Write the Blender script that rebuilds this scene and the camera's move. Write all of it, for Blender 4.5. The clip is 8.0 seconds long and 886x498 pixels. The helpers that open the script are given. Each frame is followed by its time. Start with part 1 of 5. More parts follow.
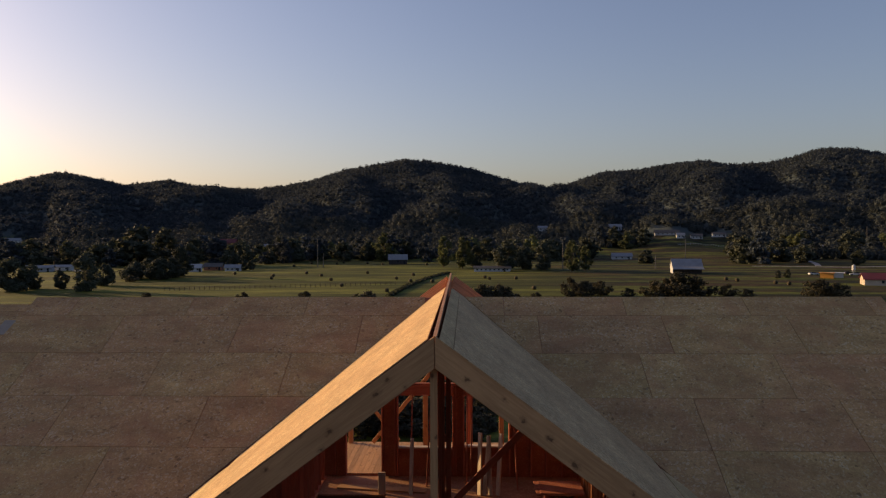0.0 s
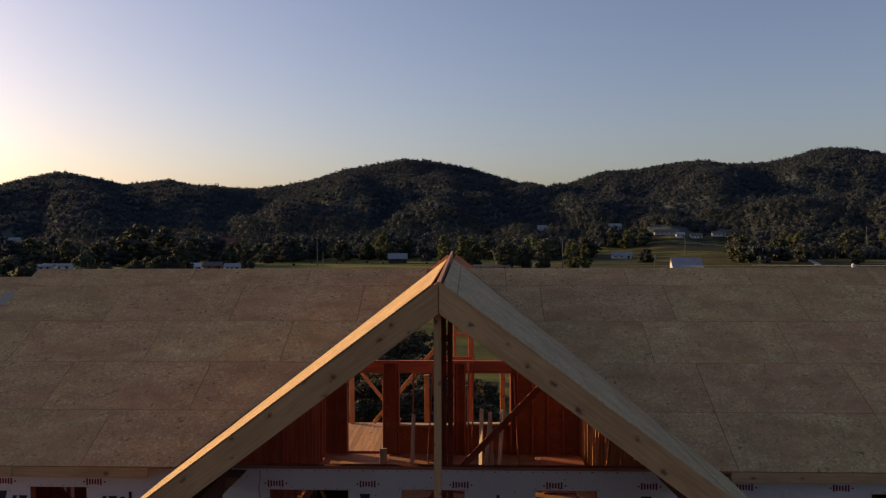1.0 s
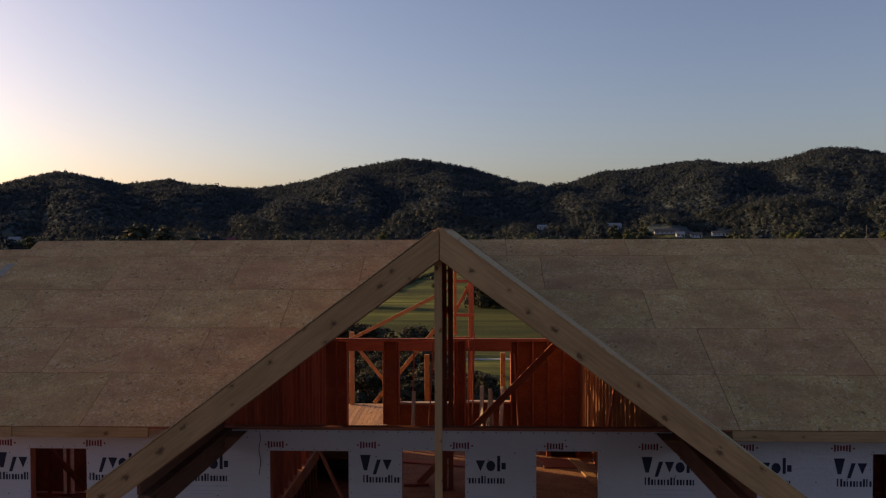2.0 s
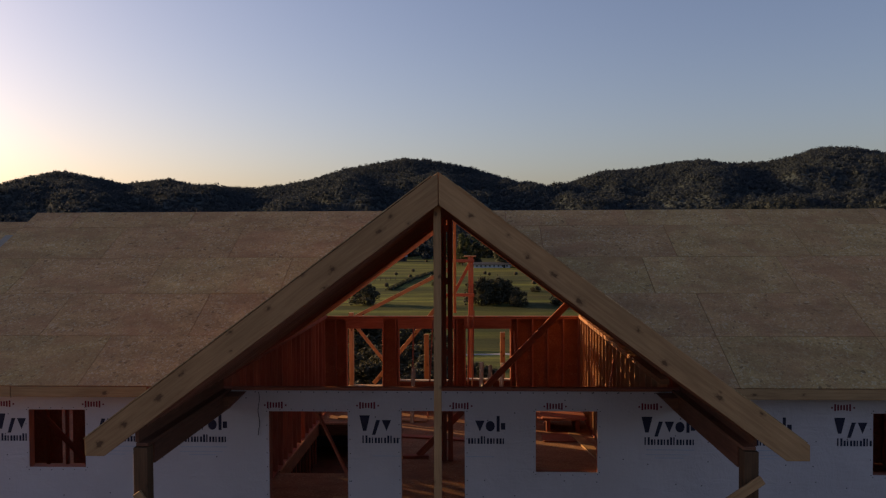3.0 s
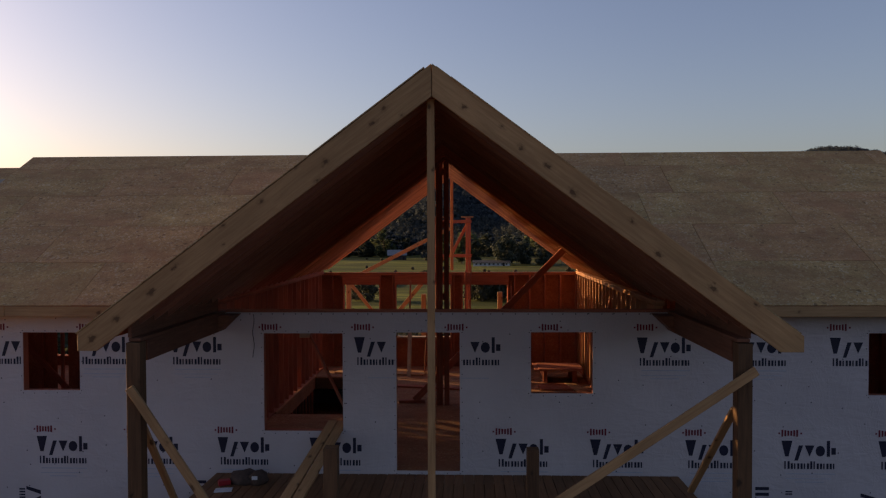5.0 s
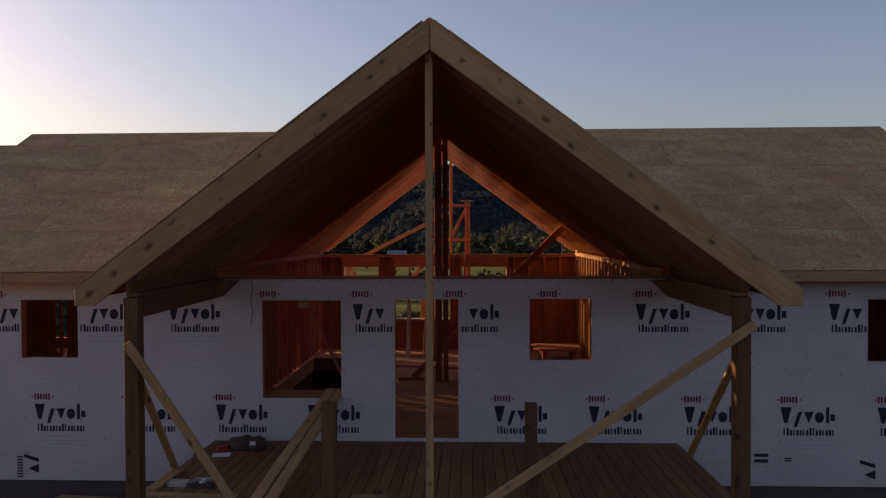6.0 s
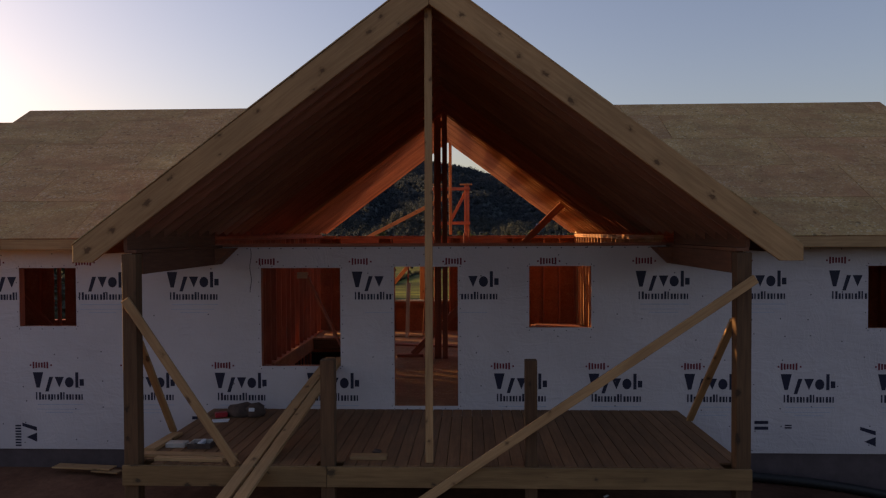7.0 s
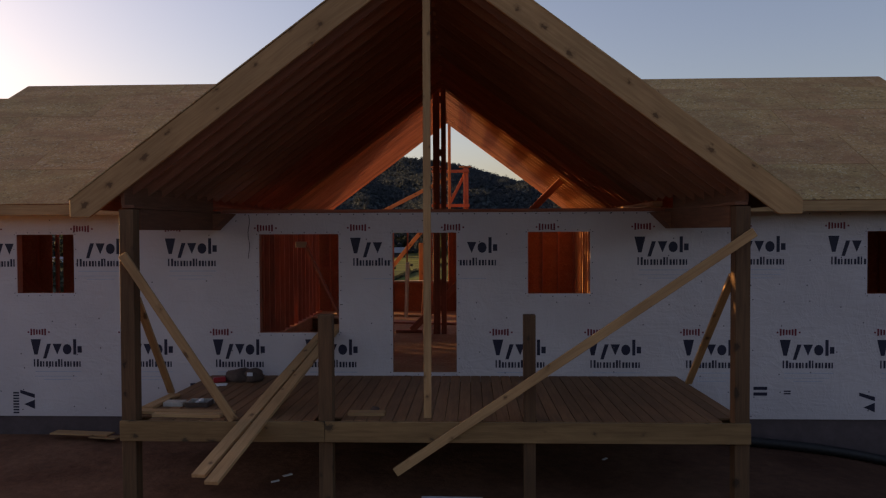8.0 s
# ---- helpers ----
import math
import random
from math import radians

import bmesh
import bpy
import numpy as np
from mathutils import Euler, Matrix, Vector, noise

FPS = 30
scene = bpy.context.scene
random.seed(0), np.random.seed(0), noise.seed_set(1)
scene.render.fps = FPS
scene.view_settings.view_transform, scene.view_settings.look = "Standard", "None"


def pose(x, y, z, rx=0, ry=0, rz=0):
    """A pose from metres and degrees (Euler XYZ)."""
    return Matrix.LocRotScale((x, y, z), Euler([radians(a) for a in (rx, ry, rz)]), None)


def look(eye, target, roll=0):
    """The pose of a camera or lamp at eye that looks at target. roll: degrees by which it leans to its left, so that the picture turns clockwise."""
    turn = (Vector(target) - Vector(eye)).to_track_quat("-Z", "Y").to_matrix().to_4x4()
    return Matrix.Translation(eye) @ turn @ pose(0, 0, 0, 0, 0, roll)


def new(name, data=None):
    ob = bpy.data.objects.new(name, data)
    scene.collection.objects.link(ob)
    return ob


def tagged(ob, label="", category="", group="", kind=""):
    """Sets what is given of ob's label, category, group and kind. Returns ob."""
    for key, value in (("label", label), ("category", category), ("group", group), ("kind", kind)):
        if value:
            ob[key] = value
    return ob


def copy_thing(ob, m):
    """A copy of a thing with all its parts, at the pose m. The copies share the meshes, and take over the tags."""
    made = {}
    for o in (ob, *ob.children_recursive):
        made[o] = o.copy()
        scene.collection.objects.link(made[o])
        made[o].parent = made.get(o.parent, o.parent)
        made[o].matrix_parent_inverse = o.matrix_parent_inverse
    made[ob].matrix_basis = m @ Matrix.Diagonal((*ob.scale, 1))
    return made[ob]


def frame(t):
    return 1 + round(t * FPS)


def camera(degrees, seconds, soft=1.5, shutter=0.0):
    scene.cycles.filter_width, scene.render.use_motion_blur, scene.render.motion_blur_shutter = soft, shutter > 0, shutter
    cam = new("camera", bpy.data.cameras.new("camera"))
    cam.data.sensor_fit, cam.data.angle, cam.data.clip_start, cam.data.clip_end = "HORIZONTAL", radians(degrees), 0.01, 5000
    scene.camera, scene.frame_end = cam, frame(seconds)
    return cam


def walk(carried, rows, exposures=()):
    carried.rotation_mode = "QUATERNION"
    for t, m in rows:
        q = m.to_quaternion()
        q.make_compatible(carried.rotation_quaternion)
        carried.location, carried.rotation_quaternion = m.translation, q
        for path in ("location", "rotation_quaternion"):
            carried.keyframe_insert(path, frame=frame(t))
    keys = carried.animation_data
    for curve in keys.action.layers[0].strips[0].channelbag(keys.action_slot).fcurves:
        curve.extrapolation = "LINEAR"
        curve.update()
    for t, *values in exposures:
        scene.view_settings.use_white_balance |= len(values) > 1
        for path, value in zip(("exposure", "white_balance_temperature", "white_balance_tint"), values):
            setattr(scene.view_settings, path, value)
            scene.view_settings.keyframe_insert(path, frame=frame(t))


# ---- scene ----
cam = camera(61.1, 8.0, soft=1.25)
PATH = [
    (0, (0.575, 0.147, 7.525), (0.498, 2.145, 7.476), -0.24),
    (0.5, (0.540, 0.145, 7.222), (0.463, 2.143, 7.174), -0.24),
    (1, (0.527, 0.130, 6.924), (0.451, 2.128, 6.875), -0.23),
    (1.5, (0.516, 0.131, 6.626), (0.440, 2.129, 6.577), -0.22),
    (3, (0.524, 0.143, 5.726), (0.448, 2.141, 5.677), -0.24),
    (3.5, (0.543, 0.145, 5.418), (0.467, 2.143, 5.370), -0.25),
    (4, (0.560, 0.143, 5.117), (0.484, 2.141, 5.069), -0.23),
    (4.5, (0.573, 0.138, 4.821), (0.498, 2.136, 4.772), -0.23),
    (6, (0.608, 0.141, 4.018), (0.533, 2.139, 3.974), -0.23),
    (6.5, (0.604, 0.149, 3.779), (0.530, 2.147, 3.735), -0.24),
    (7, (0.603, 0.160, 3.534), (0.530, 2.158, 3.489), -0.25),
    (7.5, (0.602, 0.168, 3.291), (0.530, 2.166, 3.244), -0.25),
    (8, (0.616, 0.170, 3.044), (0.544, 2.169, 2.996), -0.25),
]
EXPOSURES = [(0, 0.54, 8800, 34), (4.5, 0.55, 8900, 35), (8, 0.86, 10300, 35)]
walk(cam, [(t, look(eye, target, roll)) for t, eye, target, roll in PATH], EXPOSURES)

# ---- light: low evening sun, behind the house and to its left ----
SUN_AZ, SUN_EL = 66.3, 11.0          # degrees to the left of +y, and up
world = bpy.data.worlds.new("evening_sky")
scene.world = world
world.use_nodes = True
wn = world.node_tree.nodes
sky = wn.new("ShaderNodeTexSky")
sky.sky_type = "NISHITA"
sky.sun_disc = False
sky.sun_elevation = radians(SUN_EL)
sky.sun_rotation = radians(-SUN_AZ)
sky.air_density, sky.dust_density, sky.ozone_density = 1.0, 2.0, 4.0
wn["Background"].inputs["Strength"].default_value = 0.125
world.node_tree.links.new(sky.outputs[0], wn["Background"].inputs["Color"])
sun_data = bpy.data.lights.new("sun", "SUN")
sun_data.energy, sun_data.angle, sun_data.color = 3.6, radians(0.5), (1.0, 0.85, 0.47)
sun = new("sun", sun_data)
sa, se = radians(SUN_AZ), radians(SUN_EL)
SUN_DIR = Vector((-math.sin(sa) * math.cos(se), math.cos(sa) * math.cos(se), math.sin(se)))
sun.matrix_basis = look(SUN_DIR * 60, (0, 0, 0))


# ---- node helpers and materials ----
class Mat:
    """A small builder for node materials."""

    def __init__(self, name, rough=0.7, metal=0.0, spec=0.3):
        self.m = bpy.data.materials.new(name)
        self.m.use_nodes = True
        self.t = self.m.node_tree
        self.b = self.t.nodes["Principled BSDF"]
        self.b.inputs["Roughness"].default_value = rough
        self.b.inputs["Metallic"].default_value = metal
        self.b.inputs["Specular IOR Level"].default_value = spec

    def n(self, kind, operation="", feature="", blend=""):
        node = self.t.nodes.new("ShaderNode" + kind)
        if operation:
            node.operation = operation
        if feature:
            node.feature = feature
        if blend:
            node.data_type, node.blend_type = "RGBA", blend
        return node

    def l(self, a, b):
        self.t.links.new(a, b)

    def coords(self, scale=(1, 1, 1), kind="Object", shift=True):
        tc = self.n("TexCoord")
        mp = self.n("Mapping")
        mp.inputs["Scale"].default_value = scale
        self.l(tc.outputs[kind], mp.inputs["Vector"])
        if shift:
            oi = self.n("ObjectInfo")
            mul = self.n("Math", operation="MULTIPLY")
            mul.inputs[1].default_value = 37.0
            self.l(oi.outputs["Random"], mul.inputs[0])
            self.l(mul.outputs[0], mp.inputs["Location"])
        return mp.outputs[0]

    def noise(self, vec, scale, detail=4, rough=0.6, distort=0.0):
        nz = self.n("TexNoise")
        nz.inputs["Scale"].default_value = scale
        nz.inputs["Detail"].default_value = detail
        nz.inputs["Roughness"].default_value = rough
        nz.inputs["Distortion"].default_value = distort
        self.l(vec, nz.inputs["Vector"])
        return nz.outputs["Fac"]

    def voro(self, vec, scale, out="Color", feature="F1"):
        v = self.n("TexVoronoi", feature=feature)
        v.inputs["Scale"].default_value = scale
        self.l(vec, v.inputs["Vector"])
        return v.outputs[out]

    def ramp(self, fac, stops):
        r = self.n("ValToRGB")
        while len(r.color_ramp.elements) < len(stops):
            r.color_ramp.elements.new(0.5)
        for e, (p, c) in zip(r.color_ramp.elements, stops):
            e.position = p
            e.color = (c, c, c, 1) if isinstance(c, (int, float)) else (*c, 1)
        self.l(fac, r.inputs[0])
        return r.outputs[0]

    def mix(self, fac, a, b, mode="MIX"):
        x = self.n("Mix", blend=mode)
        for socket, v in ((x.inputs[0], fac), (x.inputs[6], a), (x.inputs[7], b)):
            if isinstance(v, (int, float)):
                socket.default_value = v
            elif isinstance(v, tuple):
                socket.default_value = (*v, 1)
            else:
                self.l(v, socket)
        return x.outputs[2]

    def random(self):
        return self.n("ObjectInfo").outputs["Random"]

    def done(self, colour, bump=None, strength=0.2, dist=0.01, rough=None):
        if isinstance(colour, tuple):
            self.b.inputs["Base Color"].default_value = (*colour, 1)
        else:
            self.l(colour, self.b.inputs["Base Color"])
        if bump is not None:
            bp = self.n("Bump")
            bp.inputs["Strength"].default_value = strength
            bp.inputs["Distance"].default_value = dist
            self.l(bump, bp.inputs["Height"])
            self.l(bp.outputs[0], self.b.inputs["Normal"])
        if rough is not None:
            self.l(rough, self.b.inputs["Roughness"])
        return self.m


def wood(name, light, dark, knot, knots=True, rough=0.75):
    """Sawn lumber: grain along the local x axis, knots, a tone of its own for every board."""
    m = Mat(name, rough)
    v = m.coords((0.7, 11, 11))
    g = m.noise(v, 3.0, 5, 0.6, 0.6)
    c = m.mix(m.ramp(g, [(0.3, 0.0), (0.7, 1.0)]), dark, light)
    tone = m.ramp(m.random(), [(0.0, 0.78), (1.0, 1.12)])
    c = m.mix(1.0, c, tone, "MULTIPLY")
    big = m.noise(m.coords((0.8, 2, 2)), 1.4, 3)
    c = m.mix(1.0, c, m.ramp(big, [(0.3, 0.82), (0.7, 1.1)]), "MULTIPLY")
    if knots:
        # knots run through the board: one pattern for its broad and its narrow faces
        sep = m.n("SeparateXYZ")
        m.l(m.coords((2.2, 3.4, 3.4)), sep.inputs[0])
        both = m.n("Math", operation="ADD")
        m.l(sep.outputs[1], both.inputs[0])
        m.l(sep.outputs[2], both.inputs[1])
        flat = m.n("CombineXYZ")
        m.l(sep.outputs[0], flat.inputs[0])
        m.l(both.outputs[0], flat.inputs[1])
        v2 = m.n("TexVoronoi")
        v2.voronoi_dimensions = "2D"
        v2.inputs["Scale"].default_value = 1.0
        m.l(flat.outputs[0], v2.inputs["Vector"])
        size = m.n("Math", operation="MULTIPLY_ADD")
        m.l(v2.outputs["Color"], size.inputs[0])
        size.inputs[1].default_value = 0.15
        m.l(v2.outputs["Distance"], size.inputs[2])
        k = size.outputs[0]
        blot = m.noise(m.coords((16, 24, 24)), 1.0, 3)
        e = m.mix(0.25, k, blot)
        c = m.mix(m.ramp(e, [(0.19, 0.85), (0.225, 0.3), (0.28, 0.0)]), c, knot)
    return m.done(c, g, 0.25, 0.004)


PINE = wood("pine_lumber", (0.52, 0.292, 0.142), (0.38, 0.194, 0.090), (0.10, 0.045, 0.022))
FIR = wood("fir_framing", (0.49, 0.162, 0.098), (0.34, 0.095, 0.057), (0.10, 0.03, 0.015), False)
TREATED = wood("treated_lumber", (0.27, 0.15, 0.068), (0.18, 0.092, 0.040), (0.04, 0.025, 0.015))
POST_WOOD = wood("dark_treated_lumber", (0.162, 0.080, 0.040), (0.096, 0.044, 0.022), (0.03, 0.016, 0.01))
PALE_WOOD = wood("weathered_pale_lumber", (0.62, 0.50, 0.38), (0.50, 0.39, 0.29), (0.12, 0.06, 0.03), False)
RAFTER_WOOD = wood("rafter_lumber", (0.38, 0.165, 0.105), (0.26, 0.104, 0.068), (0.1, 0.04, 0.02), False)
# paler copy of the framing wood, with sunlight put into its colour
LIT_FRAMING = wood("lit_framing_lumber", (0.60, 0.285, 0.150), (0.46, 0.195, 0.100), (0.1, 0.04, 0.02), False)
# brown beam wood, darkened further for the shade under the gable
SHADED_BEAM = wood("shaded_beam_lumber", (0.22, 0.088, 0.050), (0.14, 0.050, 0.029), (0.03, 0.016, 0.01), False)
DECKING = wood("decking_lumber", (0.265, 0.120, 0.056), (0.180, 0.076, 0.035), (0.06, 0.035, 0.02), False)


def osb_material(name, base, dark, flake, stain, pale=(0.60, 0.47, 0.30), strand=0.55):
    """Strand board: flakes pressed at all angles, weather stains, a tone of its own for every sheet."""
    m = Mat(name, 0.85, 0, 0.22)
    v = m.coords((1, 1, 1))
    wob = m.n("VectorMath", operation="ADD")
    nz = m.n("TexNoise")
    nz.inputs["Scale"].default_value = 5.0
    m.l(v, nz.inputs["Vector"])
    sc = m.n("VectorMath", operation="SCALE")
    sc.inputs["Scale"].default_value = 0.16
    m.l(nz.outputs["Color"], sc.inputs[0])
    m.l(v, wob.inputs[0])
    m.l(sc.outputs[0], wob.inputs[1])
    mott = m.noise(v, 6.0, 7, 0.72, 0.4)
    c = m.mix(m.ramp(mott, [(0.30, 0.0), (0.70, 1.0)]), dark, base)
    cells = m.voro(wob.outputs[0], 32.0)
    sep = m.n("SeparateColor")
    m.l(cells, sep.inputs[0])
    c = m.mix(strand, c, m.ramp(sep.outputs[0], [(0.1, 0.66), (0.9, 1.30)]), "MULTIPLY")
    c = m.mix(m.ramp(sep.outputs[1], [(0.80, 0.0), (0.90, 0.55)]), c, pale)
    flecks = m.voro(wob.outputs[0], 22.0)
    sep2 = m.n("SeparateColor")
    m.l(flecks, sep2.inputs[0])
    c = m.mix(m.ramp(sep2.outputs[1], [(0.955, 0.0), (0.985, 0.6)]), c, flake)
    big = m.noise(m.coords((1, 1, 1)), 1.1, 5, 0.6, 0.8)
    c = m.mix(m.ramp(big, [(0.44, 0.0), (0.66, 0.75)]), c, stain)
    c = m.mix(1.0, c, m.ramp(m.noise(m.coords((0.7, 1.6, 1)), 1.7, 4, 0.6, 0.3), [(0.3, 0.80), (0.7, 1.14)]), "MULTIPLY")
    c = m.mix(1.0, c, m.ramp(m.random(), [(0.0, (0.90, 0.86, 0.86)), (0.35, (1.04, 0.98, 0.95)), (0.7, (0.96, 0.98, 0.90)), (1.0, (1.06, 1.09, 1.02))]), "MULTIPLY")
    fine = m.noise(v, 55, 3)
    c = m.mix(0.35, c, m.ramp(fine, [(0.35, 0.6), (0.65, 1.35)]), "MULTIPLY")
    return m.done(c, m.mix(0.5, cells, fine), 0.25, 0.003)


OSB = osb_material("osb_sheathing", (0.500, 0.296, 0.140), (0.400, 0.223, 0.102), (0.13, 0.068, 0.040), (0.40, 0.190, 0.096), (0.56, 0.43, 0.29), 0.38)


def osb_edge_material():
    """The boards' rims: slate-coloured edge sealer, worn away here and there."""
    m = Mat("osb_weathered_edge", 0.9, 0, 0.15)
    v = m.coords((1, 1, 1))
    c = m.mix(m.ramp(m.noise(v, 3.0, 5, 0.7), [(0.36, 0.0), (0.48, 1.0)]), (0.36, 0.22, 0.13), (0.13, 0.13, 0.16))
    c = m.mix(0.6, c, m.ramp(m.noise(v, 30, 3), [(0.35, 0.55), (0.65, 1.3)]), "MULTIPLY")
    return m.done(c, m.noise(v, 40, 3), 0.3, 0.004)


OSB_EDGE = osb_edge_material()
OSB_NEW = osb_material("new_osb_sheathing", (0.51, 0.338, 0.184), (0.44, 0.278, 0.147), (0.30, 0.17, 0.09), (0.43, 0.262, 0.142))
SUBFLOOR = osb_material("subfloor_osb", (0.38, 0.18, 0.105), (0.31, 0.14, 0.08), (0.22, 0.09, 0.05), (0.34, 0.15, 0.09), (0.50, 0.30, 0.20), 0.25)
# indoor copy of the board, its colour darkened and reddened for room shade
OSB_SHADED = osb_material("osb_shaded_inside", (0.40, 0.136, 0.084), (0.34, 0.110, 0.068), (0.27, 0.084, 0.052), (0.30, 0.094, 0.056), (0.44, 0.19, 0.12), 0.25)


def wrap_material():
    m = Mat("house_wrap", 0.45, 0, 0.35)
    v = m.coords((1, 1, 1), shift=False)
    w = m.noise(m.coords((1.6, 1, 0.7), shift=False), 2.2, 3, 0.5, 1.2)
    f = m.noise(v, 26, 3)
    c = m.mix(m.ramp(m.noise(v, 0.9, 3), [(0.3, 0.0), (0.7, 1.0)]), (0.495, 0.440, 0.450), (0.565, 0.505, 0.515))
    crease = m.noise(m.coords((0.6, 1, 2.2), shift=False), 3.4, 3, 0.45, 2.5)
    folds = m.ramp(m.noise(m.coords((1.3, 1, 0.8), shift=False), 1.6, 5, 0.6, 3.0), [(0.44, 0.0), (0.50, 1.0), (0.56, 0.0)])
    sag = m.ramp(m.noise(m.coords((0.5, 1, 1.1), shift=False), 1.3, 2, 0.4, 1.6), [(0.40, 0.0), (0.50, 1.0), (0.60, 0.0)])
    relief = m.mix(0.12, m.mix(0.10, m.mix(0.04, m.mix(0.4, w, crease), f), folds), sag)
    return m.done(c, relief, 0.6, 0.045)


WRAP = wrap_material()


def plain(name, colour, rough=0.6, spread=0.12, scale=6.0, metal=0.0, bump=0.15):
    m = Mat(name, rough, metal)
    v = m.coords((1, 1, 1))
    a = m.noise(v, scale, 4)
    b = m.noise(v, scale * 7, 3)
    low = tuple(c * (1 - spread) for c in colour)
    high = tuple(min(1, c * (1 + spread)) for c in colour)
    c = m.mix(m.ramp(a, [(0.3, 0.0), (0.7, 1.0)]), low, high)
    c = m.mix(0.3, c, m.ramp(b, [(0.3, 0.75), (0.7, 1.2)]), "MULTIPLY")
    return m.done(c, b, bump, 0.004)


INK = plain("dark_print", (0.016, 0.017, 0.04), 0.5, 0.2, 8)
RED_INK = plain("red_print", (0.19, 0.018, 0.032), 0.5, 0.2, 8)
GREY_INK = plain("grey_print", (0.38, 0.41, 0.48), 0.5, 0.1, 8)
RUST_NAIL = plain("nail_cap", (0.10, 0.09, 0.10), 0.5, 0.3, 20)
CONCRETE = plain("foundation_concrete", (0.094, 0.066, 0.068), 0.85, 0.2, 2.5)
BLACK_PLASTIC = plain("black_plastic", (0.010, 0.010, 0.011), 0.6, 0.3, 9)
WHITE_PAPER = plain("white_board", (0.62, 0.63, 0.66), 0.6, 0.06, 5)
RED_PLASTIC = plain("red_plastic", (0.42, 0.025, 0.03), 0.4, 0.1, 9)
DARK_CLOTH = plain("dark_canvas", (0.085, 0.052, 0.042), 0.85, 0.35, 9)
STEEL = plain("galvanised_steel", (0.45, 0.46, 0.48), 0.4, 0.15, 12, 0.8)


def ground_material():
    """Red clay round the building site; mown and rough grass beyond it."""
    m = Mat("ground_cover", 0.95, 0, 0.1)
    geo = m.n("NewGeometry").outputs["Position"]

    def scaled(s):
        mp = m.n("Mapping")
        mp.inputs["Scale"].default_value = (s, s, s)
        m.l(geo, mp.inputs["Vector"])
        return mp.outputs[0]
    clay = m.mix(m.ramp(m.noise(scaled(1), 0.8, 6), [(0.3, 0.0), (0.7, 1.0)]), (0.12, 0.048, 0.029), (0.23, 0.105, 0.064))
    clay = m.mix(0.5, clay, m.ramp(m.noise(scaled(1), 9, 5), [(0.3, 0.6), (0.7, 1.3)]), "MULTIPLY")
    big = m.noise(scaled(1), 0.02, 5)
    grass = m.mix(m.ramp(big, [(0.35, 0.0), (0.65, 1.0)]), (0.056, 0.069, 0.012), (0.108, 0.106, 0.021))
    mp2 = m.n("Mapping")
    mp2.inputs["Scale"].default_value = (0.0045, 0.04, 0.1)
    mp2.inputs["Rotation"].default_value = (0, 0, 0.12)
    m.l(geo, mp2.inputs["Vector"])
    grass = m.mix(1.0, grass, m.ramp(m.noise(mp2.outputs[0], 1.0, 6, 0.7), [(0.42, 0.38), (0.50, 1.0), (0.58, 1.75)]), "MULTIPLY")
    grass = m.mix(m.ramp(m.noise(mp2.outputs[0], 2.3, 4, 0.6, 0.6), [(0.50, 0.0), (0.57, 0.85)]), grass, (0.030, 0.040, 0.009))
    grass = m.mix(m.ramp(m.noise(scaled(1), 0.09, 6, 0.65), [(0.42, 0.0), (0.62, 0.4)]), grass, (0.050, 0.062, 0.012))
    sepx = m.n("SeparateXYZ")
    m.l(geo, sepx.inputs[0])
    side = m.n("MapRange")
    side.inputs["From Min"].default_value, side.inputs["From Max"].default_value = 0.0, 60.0
    m.l(sepx.outputs[0], side.inputs["Value"])
    rough_pasture = m.mix(m.ramp(m.noise(scaled(1), 0.035, 6, 0.65), [(0.44, 0.0), (0.56, 1.0)]), (0.050, 0.031, 0.015), (0.014, 0.019, 0.008))
    rough_pasture = m.mix(m.ramp(m.noise(mp2.outputs[0], 1.7, 4, 0.6, 0.4), [(0.50, 0.0), (0.58, 0.9)]), rough_pasture, (0.088, 0.104, 0.020))
    rough_pasture = m.mix(0.7, rough_pasture, m.ramp(m.noise(scaled(1), 0.22, 5, 0.7), [(0.38, 0.45), (0.62, 1.4)]), "MULTIPLY")
    pick = m.n("Math", operation="MULTIPLY")
    m.l(side.outputs[0], pick.inputs[0])
    m.l(m.ramp(m.noise(mp2.outputs[0], 0.7, 4), [(0.34, 0.70), (0.50, 1.0)]), pick.inputs[1])
    grass = m.mix(pick.outputs[0], grass, rough_pasture)
    grass = m.mix(0.6, grass, m.ramp(m.noise(scaled(1), 1.7, 4), [(0.3, 0.6), (0.7, 1.35)]), "MULTIPLY")
    sub = m.n("VectorMath", operation="SUBTRACT")
    sub.inputs[1].default_value = (0, 10, 0)
    m.l(geo, sub.inputs[0])
    ln = m.n("VectorMath", operation="LENGTH")
    m.l(sub.outputs[0], ln.inputs[0])
    edge = m.n("Math", operation="ADD")
    wob = m.n("Math", operation="MULTIPLY")
    wob.inputs[1].default_value = 22.0
    m.l(m.noise(scaled(1), 0.09, 4), wob.inputs[0])
    m.l(ln.outputs["Value"], edge.inputs[0])
    m.l(wob.outputs[0], edge.inputs[1])
    rng = m.n("MapRange")
    rng.inputs["From Min"].default_value, rng.inputs["From Max"].default_value = 30.0, 38.0
    m.l(edge.outputs[0], rng.inputs["Value"])
    # clay gets darker towards the right, from x = 2 to 5
    right_tone = m.n("MapRange")
    right_tone.inputs["From Min"].default_value, right_tone.inputs["From Max"].default_value = 2.0, 5.0
    m.l(sepx.outputs[0], right_tone.inputs["Value"])
    clay = m.mix(right_tone.outputs[0], clay, m.mix(1.0, clay, (0.5, 0.48, 0.5), "MULTIPLY"))
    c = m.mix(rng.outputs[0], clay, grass)
